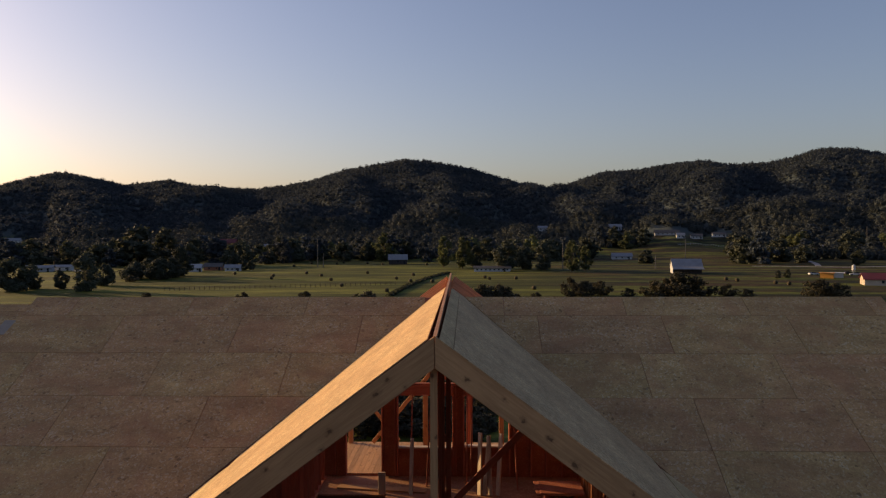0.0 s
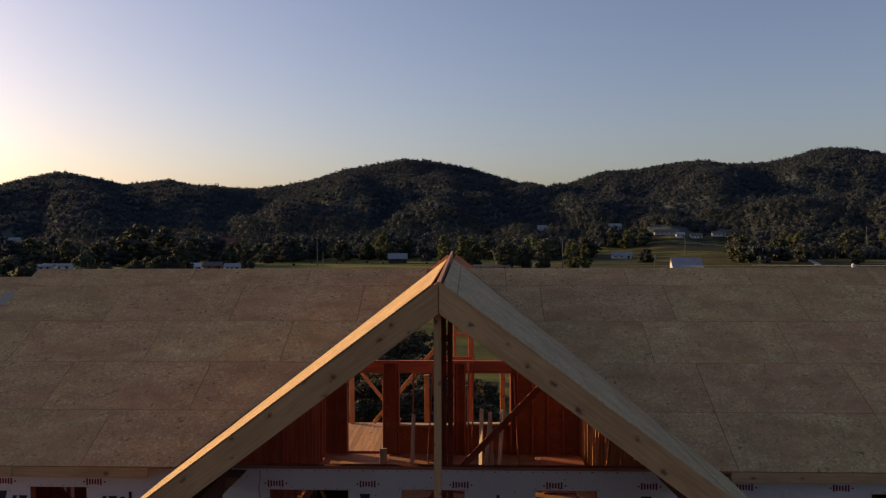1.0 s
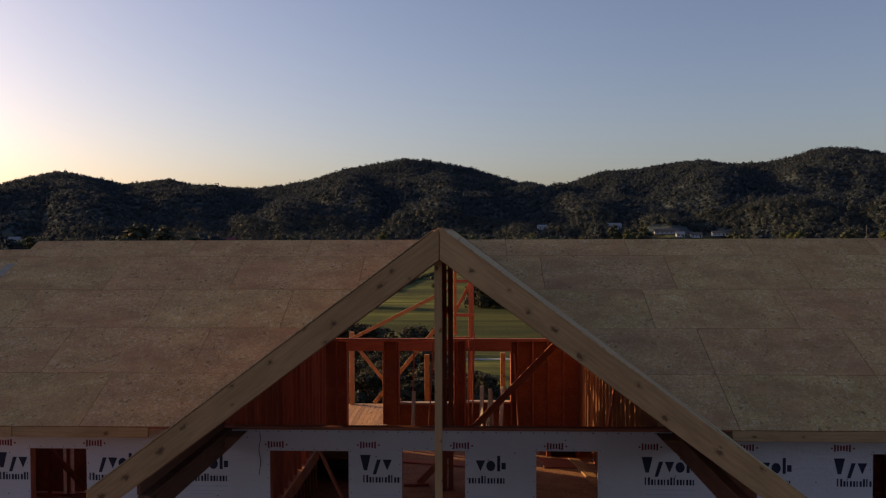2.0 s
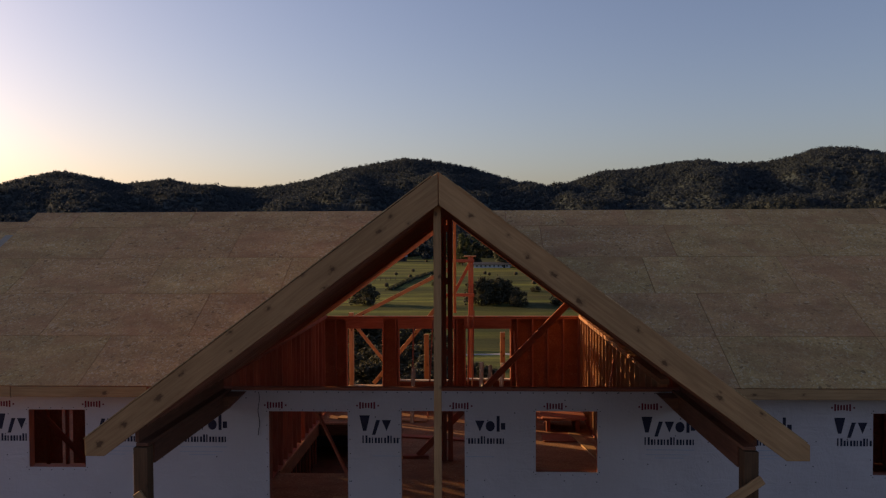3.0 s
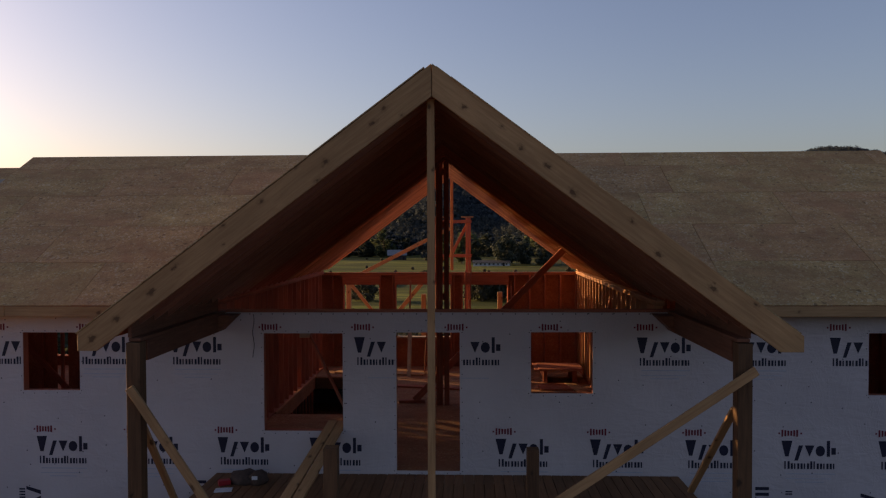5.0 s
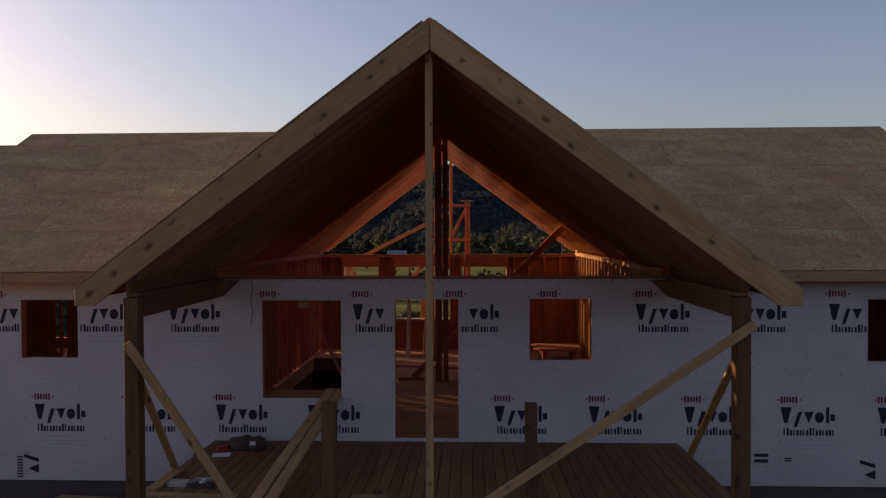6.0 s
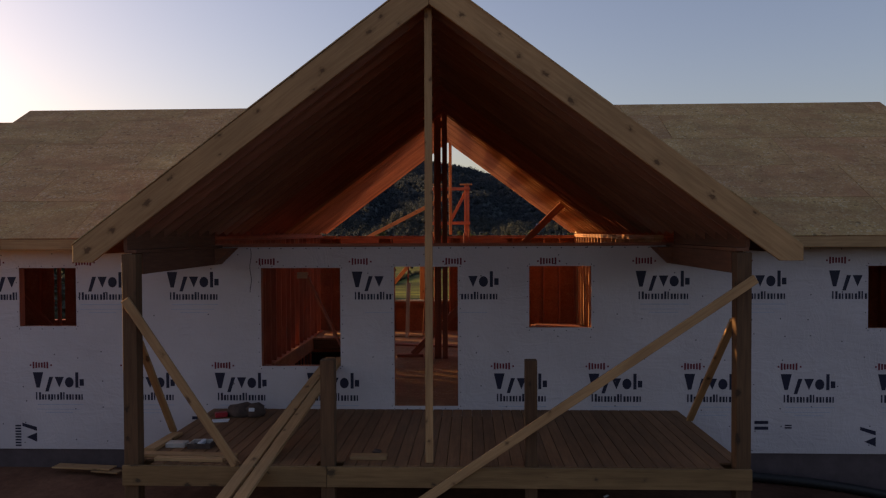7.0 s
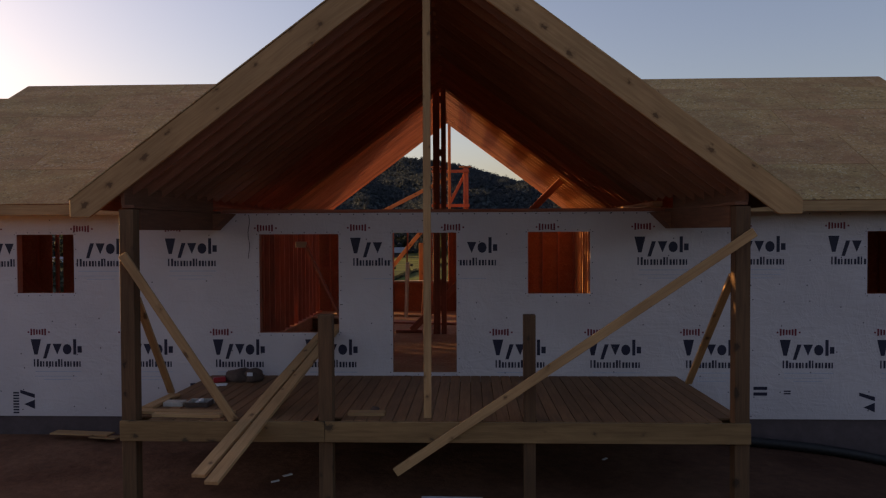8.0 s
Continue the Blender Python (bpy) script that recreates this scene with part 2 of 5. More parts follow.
    # leaf litter and undergrowth where the land rises into the woods, blued for haze
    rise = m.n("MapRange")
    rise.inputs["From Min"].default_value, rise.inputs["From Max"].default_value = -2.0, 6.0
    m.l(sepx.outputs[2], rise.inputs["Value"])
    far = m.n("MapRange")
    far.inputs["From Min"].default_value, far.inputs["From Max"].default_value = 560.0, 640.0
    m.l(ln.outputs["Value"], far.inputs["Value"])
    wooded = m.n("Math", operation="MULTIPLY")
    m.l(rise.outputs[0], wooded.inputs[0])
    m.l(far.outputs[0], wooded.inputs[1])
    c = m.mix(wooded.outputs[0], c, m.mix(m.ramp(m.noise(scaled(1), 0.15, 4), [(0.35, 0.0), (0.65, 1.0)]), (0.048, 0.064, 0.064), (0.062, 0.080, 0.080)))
    return m.done(c, m.mix(0.35, m.noise(scaled(1), 0.3, 8, 0.65), m.noise(scaled(1), 3.0, 6)), 0.6, 0.22)


GROUND = ground_material()


def leaf_material(name, dark, light, thin_part=0.45, glow=(1.2, 1.2, 0.85), wax=0.2):
    m = Mat(name, 0.75, 0, wax)
    g = m.n("NewGeometry")
    isl = g.outputs["Random Per Island"]
    mp = m.n("Mapping")
    m.l(g.outputs["Position"], mp.inputs["Vector"])
    c = m.mix(isl, dark, light)
    c = m.mix(0.7, c, m.ramp(m.noise(mp.outputs[0], 0.55, 4), [(0.3, 0.65), (0.7, 1.25)]), "MULTIPLY")
    tone = m.ramp(m.random(), [(0.0, 0.75), (1.0, 1.25)])
    c = m.mix(1.0, c, tone, "MULTIPLY")
    m.done(c, m.noise(mp.outputs[0], 0.9, 4), 0.5, 0.4)
    thin = m.n("BsdfTranslucent")
    m.l(m.mix(1.0, c, glow, "MULTIPLY"), thin.inputs["Color"])
    both = m.n("MixShader")
    both.inputs[0].default_value = thin_part
    m.l(m.b.outputs[0], both.inputs[1])
    m.l(thin.outputs[0], both.inputs[2])
    m.l(both.outputs[0], m.t.nodes["Material Output"].inputs["Surface"])
    return m.m


LEAVES = leaf_material("broad_leaves", (0.040, 0.047, 0.035), (0.070, 0.078, 0.052), 0.24)
SHRUB_LEAVES = leaf_material("shrub_leaves", (0.042, 0.040, 0.026), (0.082, 0.070, 0.044), 0.28)
LEAVES_PALE = leaf_material("pale_leaves", (0.080, 0.096, 0.048), (0.145, 0.160, 0.085), 0.5)
# distant leaves: lifted blue-grey base colour stands in for the air's haze
HAZY_FOREST = leaf_material("hazy_forest_leaves", (0.060, 0.078, 0.092), (0.074, 0.094, 0.104), 0.5, (0.7, 0.7, 0.75), 0.1)
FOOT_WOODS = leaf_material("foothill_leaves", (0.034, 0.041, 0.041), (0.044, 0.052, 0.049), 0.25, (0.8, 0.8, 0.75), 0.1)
BARK = plain("bark", (0.10, 0.075, 0.055), 0.9, 0.3, 3)


# ---- building helpers ----
WORLD_OF = {}


def thing(name, at, label, category, group="", kind=""):
    """An Empty at its base, to hold a thing's parts."""
    ob = new(name)
    ob.location = at
    WORLD_OF[ob] = Matrix.Translation(at)
    return tagged(ob, label, category, group, kind)


def place(name, mesh, m, parent=None, label=""):
    """Link a mesh at the world pose m, under a thing or a part."""
    ob = new(name, mesh)
    WORLD_OF[ob] = m.copy()
    if parent:
        ob.parent = parent
        ob.matrix_basis = WORLD_OF[parent].inverted() @ m
    else:
        ob.matrix_basis = m
    if label:
        ob["label"] = label
    return ob


def mesh_of(bm, name, material, smooth=False):
    me = bpy.data.meshes.new(name)
    bmesh.ops.recalc_face_normals(bm, faces=bm.faces)
    bm.to_mesh(me)
    bm.free()
    me.materials.append(material)
    if smooth:
        me.shade_smooth()
    return me


def part(name, bm, material, parent, label="", smooth=False):
    return place(name, mesh_of(bm, name, material, smooth), Matrix.Identity(4), parent, label)


BOXES = {}


def box_mesh(l, w, h, material, bevel=0.004):
    """A sawn stick: length along x, centred on its section, starting at x = 0; edges slightly rounded."""
    key = (round(l, 3), round(w, 3), round(h, 3), material.name, bevel)
    if key not in BOXES:
        bm = bmesh.new()
        bmesh.ops.create_cube(bm, size=1.0)
        for v in bm.verts:
            v.co = Vector(((v.co.x + 0.5) * l, v.co.y * w, v.co.z * h))
        if bevel:
            bmesh.ops.bevel(bm, geom=bm.edges[:], offset=min(bevel, 0.3 * min(l, w, h)), segments=1, affect="EDGES")
        BOXES[key] = mesh_of(bm, "lumber", material)
    return BOXES[key]


def along(p0, p1, up=(0, 0, 1)):
    """The pose of a stick that runs from p0 to p1, its height towards up."""
    p0, p1 = Vector(p0), Vector(p1)
    x = (p1 - p0).normalized()
    u = Vector(up)
    if abs(x.dot(u)) > 0.999:
        u = Vector((0, 1, 0))
    y = u.cross(x).normalized()
    z = x.cross(y)
    return Matrix(((x.x, y.x, z.x, p0.x), (x.y, y.y, z.y, p0.y), (x.z, y.z, z.z, p0.z), (0, 0, 0, 1)))


def stick(name, p0, p1, w, h, material, parent=None, up=(0, 0, 1), label="", bevel=0.004):
    """A piece of lumber from p0 to p1: w across, h towards up."""
    l = (Vector(p1) - Vector(p0)).length
    return place(name, box_mesh(l, w, h, material, bevel), along(p0, p1, up), parent, label)


def block(name, lo, hi, material, parent=None, label="", bevel=0.004):
    """A box between two corners, grain along its longest side."""
    d = [b - a for a, b in zip(lo, hi)]
    mid = [(a + b) / 2 for a, b in zip(lo, hi)]
    k = d.index(max(d))
    p0, p1 = list(mid), list(mid)
    p0[k], p1[k] = lo[k], hi[k]
    if k == 2:
        return stick(name, p0, p1, d[0], d[1], material, parent, (0, 1, 0), label, bevel)
    w = d[1] if k == 0 else d[0]
    return stick(name, p0, p1, w, d[2], material, parent, (0, 0, 1), label, bevel)


def prism(poly, thick):
    """A flat slab with the outline poly in x and y, its top at z = 0."""
    bm = bmesh.new()
    top = [bm.verts.new((x, y, 0)) for x, y in poly]
    low = [bm.verts.new((x, y, -thick)) for x, y in poly]
    bm.faces.new(top)
    bm.faces.new(low[::-1])
    for i in range(len(poly)):
        j = (i + 1) % len(poly)
        bm.faces.new((top[i], low[i], low[j], top[j]))
    return bm


def cut(poly, a, b, c):
    """The part of a convex outline where a*x + b*y >= c."""
    out = []
    for (x0, y0), (x1, y1) in zip(poly, poly[1:] + poly[:1]):
        d0, d1 = a * x0 + b * y0 - c, a * x1 + b * y1 - c
        if d0 >= 0:
            out.append((x0, y0))
        if d0 * d1 < 0:
            f = d0 / (d0 - d1)
            out.append((x0 + f * (x1 - x0), y0 + f * (y1 - y0)))
    return out


def outline_area(poly):
    return abs(sum(x0 * y1 - x1 * y0 for (x0, y0), (x1, y1) in zip(poly, poly[1:] + poly[:1]))) / 2


# ---- the plan of the house, in metres ----
WALL_Y, REAR_Y = 11.33, 20.24        # faces of front and rear wall
FLOOR_Z, DECK_Z = 0.90, 0.95
WALL_TOP = 3.32
EAVE_Y, EAVE_Z = 10.92, 3.465        # front edge of the main roof
RIDGE_Y, RIDGE_Z = 15.78, 6.14
PITCH = (RIDGE_Z - EAVE_Z) / (RIDGE_Y - EAVE_Y)
MAIN_L, MAIN_R = -8.70, 8.92         # ends of the high ridge
WING_EAVE, WING_Y = 11.64, 16.16     # eave and ridge line of the wings, set back a little
GABLE_Y0, GABLE_Y1 = 8.35, 20.98     # front and rear end of the cross gable
GABLE_Z, GABLE_SLOPE = 6.365, 0.742
SHEATHED_TO = 15.82                  # the gable's sheathing ends here; bare rafters behind


def gable_x(y):
    """The line of the cross gable's ridge."""
    return 0.163 - 0.0135 * (y - GABLE_Y0)


# ---- the terrain: a knoll with the house, a flat valley, wooded hills ----
SKYLINE = [(0, 325), (50, 313), (104, 301), (150, 308), (220, 324), (300, 317), (350, 326), (450, 333), (500, 328), (560, 316),
           (610, 299), (660, 292), (717, 281), (760, 285), (830, 297), (880, 312), (930, 327), (975, 335), (1010, 325), (1070, 305),
           (1130, 301), (1200, 289), (1250, 286), (1290, 293), (1360, 290), (1400, 281), (1460, 265), (1520, 268), (1568, 275)]
HILL_AZ = np.radians([-2.2 + math.degrees(math.atan((u - 784) / 1328)) for u, v in SKYLINE])
HILL_TAN = np.array([(408 - v - 4.5) / 1328 for u, v in SKYLINE])
HILL_R = 1500.0
VALLEY_Z = -13.0


def smooth(t):
    t = min(1.0, max(0.0, t))
    return t * t * (3 - 2 * t)


def terrain(x, y):
    dx, dy = x - 0.57, y - 0.15
    r = math.hypot(dx, dy)
    az = math.atan2(dx, dy)
    # knoll with the house
    d = math.hypot(x, y - 10)
    z = -0.04 - smooth((x - 4.0) / 9.0) * 1.6 - 0.05 * smooth((d - 10) / 15)
    z += (-5.2 - z) * smooth((y - 21.5) / 17)
    z += (VALLEY_Z + 0.09 - z) * smooth((d - 30) / 95)
    z += 0.10 * noise.noise(Vector((x * 0.35, y * 0.35, 0))) * smooth((d - 8) / 10)
    if r > 120:
        z += 1.2 * noise.noise(Vector((x * 0.006, y * 0.006, 3))) * smooth((r - 120) / 200)
    # hills
    top = 7.5 + HILL_R * float(np.interp(az, HILL_AZ, HILL_TAN)) * math.cos(min(0.7, abs(az + math.radians(2.2))))
    foot = 600 - 60 * math.sin(az * 3 + 0.5)
    t = (r - foot) / (HILL_R - foot)
    if t > 0:
        up = smooth(min(t, 1.0)) * 0.55 + min(t, 1.0) ** 1.4 * 0.45
        z += (top - VALLEY_Z) * up
        ridges = noise.fractal(Vector((az * 14, r * 0.004, 1.7)), 1.0, 2.0, 4)
        z += ridges * 26 * smooth(t * 2.2) * smooth((1 - t) * 3)
        if t > 1:
            z -= (t - 1) * 120
    return z


def build_ground():
    rings = [0.0]
    r = 1.0
    while r < 3200:
        rings.append(r)
        r += max(1.0, r * 0.045) if r < 520 else 26.0
    fine = [math.radians(-44 + 0.5 * i) for i in range(177)]
    coarse = [math.radians(a) for a in range(52, 310, 8)]
    azs = fine + coarse
    verts, faces = [(0.57, 0.15, terrain(0.57, 0.15))], []
    for r in rings[1:]:
        for a in azs:
            x, y = 0.57 + r * math.sin(a), 0.15 + r * math.cos(a)
            verts.append((x, y, terrain(x, y)))
    n = len(azs)
    for i in range(n):
        faces.append((0, 1 + (i + 1) % n, 1 + i))
    for k in range(len(rings) - 2):
        a, b = 1 + k * n, 1 + (k + 1) * n
        for i in range(n):
            j = (i + 1) % n
            faces.append((a + i, a + j, b + j, b + i))
    me = bpy.data.meshes.new("ground")
    me.from_pydata(verts, [], faces)
    me.materials.append(GROUND)
    me.shade_smooth()
    tagged(new("ground", me), "red clay building site that turns into mown green valley pasture", "ground", kind="structure")


build_ground()

# ---- the house ----
house = thing("house", (0, WALL_Y, 0), "timber house under construction with bare sheathed roof and white house wrap", "house")


def roof_panels(parent, m, polys, clips, uneven=1.0, board=OSB, edge=OSB_EDGE):
    """Sheathing boards on one slope: outlines in the slope's own x and y, clipped, each laid as its own slab."""
    for poly in polys:
        for a, b, c in clips:
            if len(poly) > 2:
                poly = cut(poly, a, b, c)
        if len(poly) < 3 or outline_area(poly) < 0.03:
            continue
        cx = sum(p[0] for p in poly) / len(poly)
        cy = sum(p[1] for p in poly) / len(poly)
        local = [(x - cx, y - cy) for x, y in poly]
        lift = random.uniform(0.0, 0.004) * uneven
        pose_in = m @ Matrix.Translation((cx, cy, lift)) @ pose(0, 0, 0, random.uniform(-0.12, 0.12) * uneven, random.uniform(-0.06, 0.06) * uneven, 0)
        bm = prism(local, 0.012)
        bm.faces.ensure_lookup_table()
        rim = bmesh.ops.inset_region(bm, faces=[bm.faces[0]], thickness=0.009, use_even_offset=True) if edge else {"faces": []}
        for f in rim["faces"]:
            f.material_index = 1
        me = mesh_of(bm, "osb_panel", board)
        if edge:
            me.materials.append(edge)
        place("osb_panel", me, pose_in, parent)


def course(x0, x1, y0, y1, seam, length=2.44, gap=0.009):
    """One course of boards between x0 and x1, with a joint at seam."""
    k = math.floor((x0 - seam) / length)
    out = []
    while seam + k * length < x1:
        a, b = max(x0, seam + k * length), min(x1, seam + (k + 1) * length)
        if b - a > 0.05:
            out.append([(a + gap / 2, y0 + gap / 2), (b - gap / 2, y0 + gap / 2), (b - gap / 2, y1 - gap / 2), (a + gap / 2, y1 - gap / 2)])
        k += 1
    return out


def slope_pose(x, y, z, pitch, facing):
    """Pose of a roof slope: x along the eave, y up the slope. facing -1: towards the front; 1: towards the rear."""
    s = math.sqrt(1 + pitch * pitch)
    up = Vector((0, -facing / s, pitch / s))
    ex = Vector((-facing, 0, 0))
    nz = ex.cross(up)
    return Matrix(((ex.x, up.x, nz.x, x), (ex.y, up.y, nz.y, y), (ex.z, up.z, nz.z, z), (0, 0, 0, 1)))


SLOPE_LEN = math.hypot(RIDGE_Y - EAVE_Y, RIDGE_Z - EAVE_Z)
SIN = (RIDGE_Z - EAVE_Z) / SLOPE_LEN


def build_main_roof():
    bm = bmesh.new()
    # underlay just below the boards, so that no joint lets light through; left out under the cross gable
    th = 0.03

    def slab(x0, x1, ridge_y, side, eave_y=EAVE_Y):
        n = max(2, int(abs(x1 - x0) / 0.25))
        prev = None
        for i in range(n + 1):
            x = x0 + (x1 - x0) * i / n
            lo_y = eave_y + 0.02
            zg = GABLE_Z - GABLE_SLOPE * abs(x - gable_x(13))
            if zg > EAVE_Z and MAIN_L < x < MAIN_R:
                lo_y = max(lo_y, EAVE_Y + (zg - EAVE_Z) / PITCH)
            lo_y = min(lo_y, ridge_y - 0.002)
            pts = []
            for yy in (lo_y, ridge_y):
                z = EAVE_Z + PITCH * (yy - eave_y) - 0.016
                y = yy if side < 0 else 2 * ridge_y - yy
                pts.append(bm.verts.new((x, y, z)))
                pts.append(bm.verts.new((x, y, z - th)))
            if prev:
                a, b = prev, pts
                bm.faces.new((a[0], b[0], b[2], a[2]))
                bm.faces.new((a[1], a[3], b[3], b[1]))
                bm.faces.new((a[0], a[1], b[1], b[0]))
                bm.faces.new((a[2], b[2], b[3], a[3]))
            prev = pts
    slab(MAIN_L, MAIN_R, RIDGE_Y, -1)
    slab(0.2, MAIN_R, RIDGE_Y, 1)
    for x0, x1 in ((-15.0, MAIN_L), (MAIN_R, 15.0)):
        slab(x0, x1, WING_Y, -1, WING_EAVE)
        if x0 > 0:
            slab(x0, x1, WING_Y, 1, WING_EAVE)
    roof = part("main_roof", bm, OSB_SHADED, house)
    # front slope, course by course
    m = slope_pose(0, EAVE_Y, EAVE_Z, PITCH, -1)
    rows = [(0.0, -5.28, 4.34), (1.22, -4.03, 4.34), (2.44, -5.27, 6.10), (3.66, -4.07, 4.32), (4.88, -5.28, 6.10)]
    gx = gable_x(13)
    for y0, seam_l, seam_r in rows:
        for left, right, seam in ((MAIN_L, gx, seam_l), (gx, MAIN_R, seam_r)):
            y1 = min(y0 + 1.22, SLOPE_LEN)
            polys = course(left, right, y0, y1, seam)
            # outside the valley: GABLE_SLOPE * |x - gx| + SIN * s >= GABLE_Z - EAVE_Z
            sign = -1 if left < gx - 1 else 1
            roof_panels(roof, m, polys, [(sign * GABLE_SLOPE, SIN, GABLE_Z - EAVE_Z + sign * GABLE_SLOPE * gx + 0.015)])
    wing_len = math.hypot(WING_Y - WING_EAVE, PITCH * (WING_Y - WING_EAVE))
    mw = slope_pose(0, WING_EAVE, EAVE_Z, PITCH, -1)
    for y0, seam_l, seam_r in rows:
        y1 = min(y0 + 1.22, wing_len)
        if y1 - y0 > 0.1:
            roof_panels(roof, mw, course(-15.0, MAIN_L - 0.004, y0, y1, seam_l) + course(MAIN_R + 0.004, 15.0, y0, y1, seam_r), [])
    # rear slope: sheathed on the one side, bare rafters on the other
    mr = slope_pose(0, 2 * RIDGE_Y - EAVE_Y, EAVE_Z, PITCH, 1)
    x = MAIN_L + 0.1
    while x < -0.4:
        zg = GABLE_Z - GABLE_SLOPE * abs(x - gable_x(18))
        yy = 2 * RIDGE_Y - EAVE_Y if zg < EAVE_Z else 2 * RIDGE_Y - EAVE_Y - (zg - EAVE_Z) / PITCH
        if yy > RIDGE_Y + 0.3:
            zz = EAVE_Z + PITCH * (2 * RIDGE_Y - EAVE_Y - yy)
            stick("rafter", (x, RIDGE_Y, RIDGE_Z - 0.16), (x, yy, zz - 0.16), 0.038, 0.19, FIR, roof, bevel=0)
        x += 0.61
    x = -14.9
    while x < MAIN_L:
        stick("rafter", (x, WING_Y, EAVE_Z + PITCH * (WING_Y - WING_EAVE) - 0.16), (x, 2 * WING_Y - WING_EAVE, EAVE_Z - 0.16), 0.038, 0.19, FIR, roof, bevel=0)
        x += 0.61
    # fascia along the front eave
    for x0, x1 in ((MAIN_L, -6.3), (-6.29, -4.25), (4.23, MAIN_R)):
        stick("fascia_board", (x0, EAVE_Y + 0.025, EAVE_Z - 0.09), (x1, EAVE_Y + 0.025, EAVE_Z - 0.09), 0.038, 0.15, PINE, roof, label="pine fascia board")
    return roof


main_roof = build_main_roof()


def build_gable_roof():
    s = math.sqrt(1 + GABLE_SLOPE ** 2)
    c, sn = 1 / s, GABLE_SLOPE / s
    bm = bmesh.new()
    # ridge board, seen between the upper edges of the boards
    y0, y1 = GABLE_Y0 + 0.05, GABLE_Y1 - 0.3
    w = 0.021
    vs = []
    for y in (y0, y1):
        x = gable_x(y)
        for dx, z in ((-w, GABLE_Z - 0.33), (w, GABLE_Z - 0.33), (w, GABLE_Z - 0.004), (-w, GABLE_Z - 0.004)):
            vs.append(bm.verts.new((x + dx, y, z)))
    for f in ((0, 1, 2, 3), (7, 6, 5, 4), (0, 4, 5, 1), (1, 5, 6, 2), (2, 6, 7, 3), (3, 7, 4, 0)):
        bm.faces.new([vs[i] for i in f])
    roof = part("gable_roof", bm, LIT_FRAMING, house)
    # rafters
    y = GABLE_Y0 + 0.30
    while y < GABLE_Y1:
        x = gable_x(y)
        for side in (-1, 1):
            run = 3.58 if y < WALL_Y - 0.3 else 3.45
            down = 0.158 * s
            # bare rear rafters take the sunlit tone, those farther forward the darker woods
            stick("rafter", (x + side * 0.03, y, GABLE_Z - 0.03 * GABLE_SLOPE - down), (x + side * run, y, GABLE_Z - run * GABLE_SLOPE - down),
                  0.038, 0.286, RAFTER_WOOD if y < WALL_Y + 1.5 else FIR if y < SHEATHED_TO else LIT_FRAMING, roof, bevel=0)
        y += 0.406
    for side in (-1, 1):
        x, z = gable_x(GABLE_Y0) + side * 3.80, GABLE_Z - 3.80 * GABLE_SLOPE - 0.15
        stick("sub_fascia", (x, GABLE_Y0 + 0.06, z), (x - 0.03, WALL_Y - 0.4, z), 0.038, 0.19, SHADED_BEAM, roof, bevel=0)
    # sheathing boards on both slopes, stopped short of the ridge
    total = 3.99 * s
    for side in (-1, 1):
        up = Vector((-side * c, 0, sn))
        ey = Vector((-0.0125, 1, 0)).normalized() * (-side)
        ex = ey
        nz = ex.cross(up).normalized()
        if nz.z < 0:
            ex = -ex
            nz = -nz
        x_e, z_e = gable_x(GABLE_Y0) + side * 3.99, GABLE_Z - 3.99 * GABLE_SLOPE
        m = Matrix(((ex.x, up.x, nz.x, x_e), (ex.y, up.y, nz.y, GABLE_Y0 - 0.008), (ex.z, up.z, nz.z, z_e), (0, 0, 0, 1))) @ Matrix.Translation((0, 0, 0.013))
        d = 1 if ex.y > 0 else -1
        lo, hi = sorted((0.0, d * (SHEATHED_TO - GABLE_Y0)))
        rows = (0.0, total - 0.27 if side > 0 else total - 0.066, total - 0.074)
        for k in range(2 if side > 0 else 1):
            polys = course(lo, hi, rows[k], rows[k + 1], 0.0, 9.0, 0.007)
            if k == 0:
                # behind the front wall the lowest boards end at the side walls
                polys = [q for p in polys for q in ([(max(-3.0, min(3.0, px)), py) for px, py in cut(p, 0, -1, -0.94)], cut(p, 0, 1, 0.94))]
            roof_panels(roof, m, [p for p in polys if outline_area(p) > 0.02], [], 0.0, OSB_NEW, None)
    # the two barge boards of the front, with plumb and level cut tails
    for side, reach in ((-1, 3.985), (1, 4.015)):
        b2 = bmesh.new()
        x0 = gable_x(GABLE_Y0)
        depth = 0.357
        tail_z = 3.212
        tip = GABLE_Z - GABLE_SLOPE * reach
        cut_x = (GABLE_Z - depth - tail_z) / GABLE_SLOPE
        poly = [(0.004, GABLE_Z), (reach, tip), (reach, tail_z), (cut_x, tail_z), (0.004, GABLE_Z - depth)]
        fr = [b2.verts.new((x0 + side * a, GABLE_Y0 - 0.002 * side, z)) for a, z in poly]
        bk = [b2.verts.new((x0 + side * a, GABLE_Y0 + 0.04, z)) for a, z in poly]
        b2.faces.new(fr)
        b2.faces.new(bk[::-1])
        for i in range(len(poly)):
            j = (i + 1) % len(poly)
            b2.faces.new((fr[i], bk[i], bk[j], fr[j]))
        bmesh.ops.recalc_face_normals(b2, faces=b2.faces)
        bmesh.ops.bevel(b2, geom=b2.edges[:], offset=0.004, segments=1, affect="EDGES")
        # mesh frame along the board, so that the grain follows it
        m = along((x0, GABLE_Y0, GABLE_Z), (x0 + side * 1, GABLE_Y0, GABLE_Z - GABLE_SLOPE))
        b2.transform(m.inverted())
        place("barge_board", mesh_of(b2, "barge_board", PINE), m, roof, "knotty pine barge board")
    return roof


gable_roof = build_gable_roof()


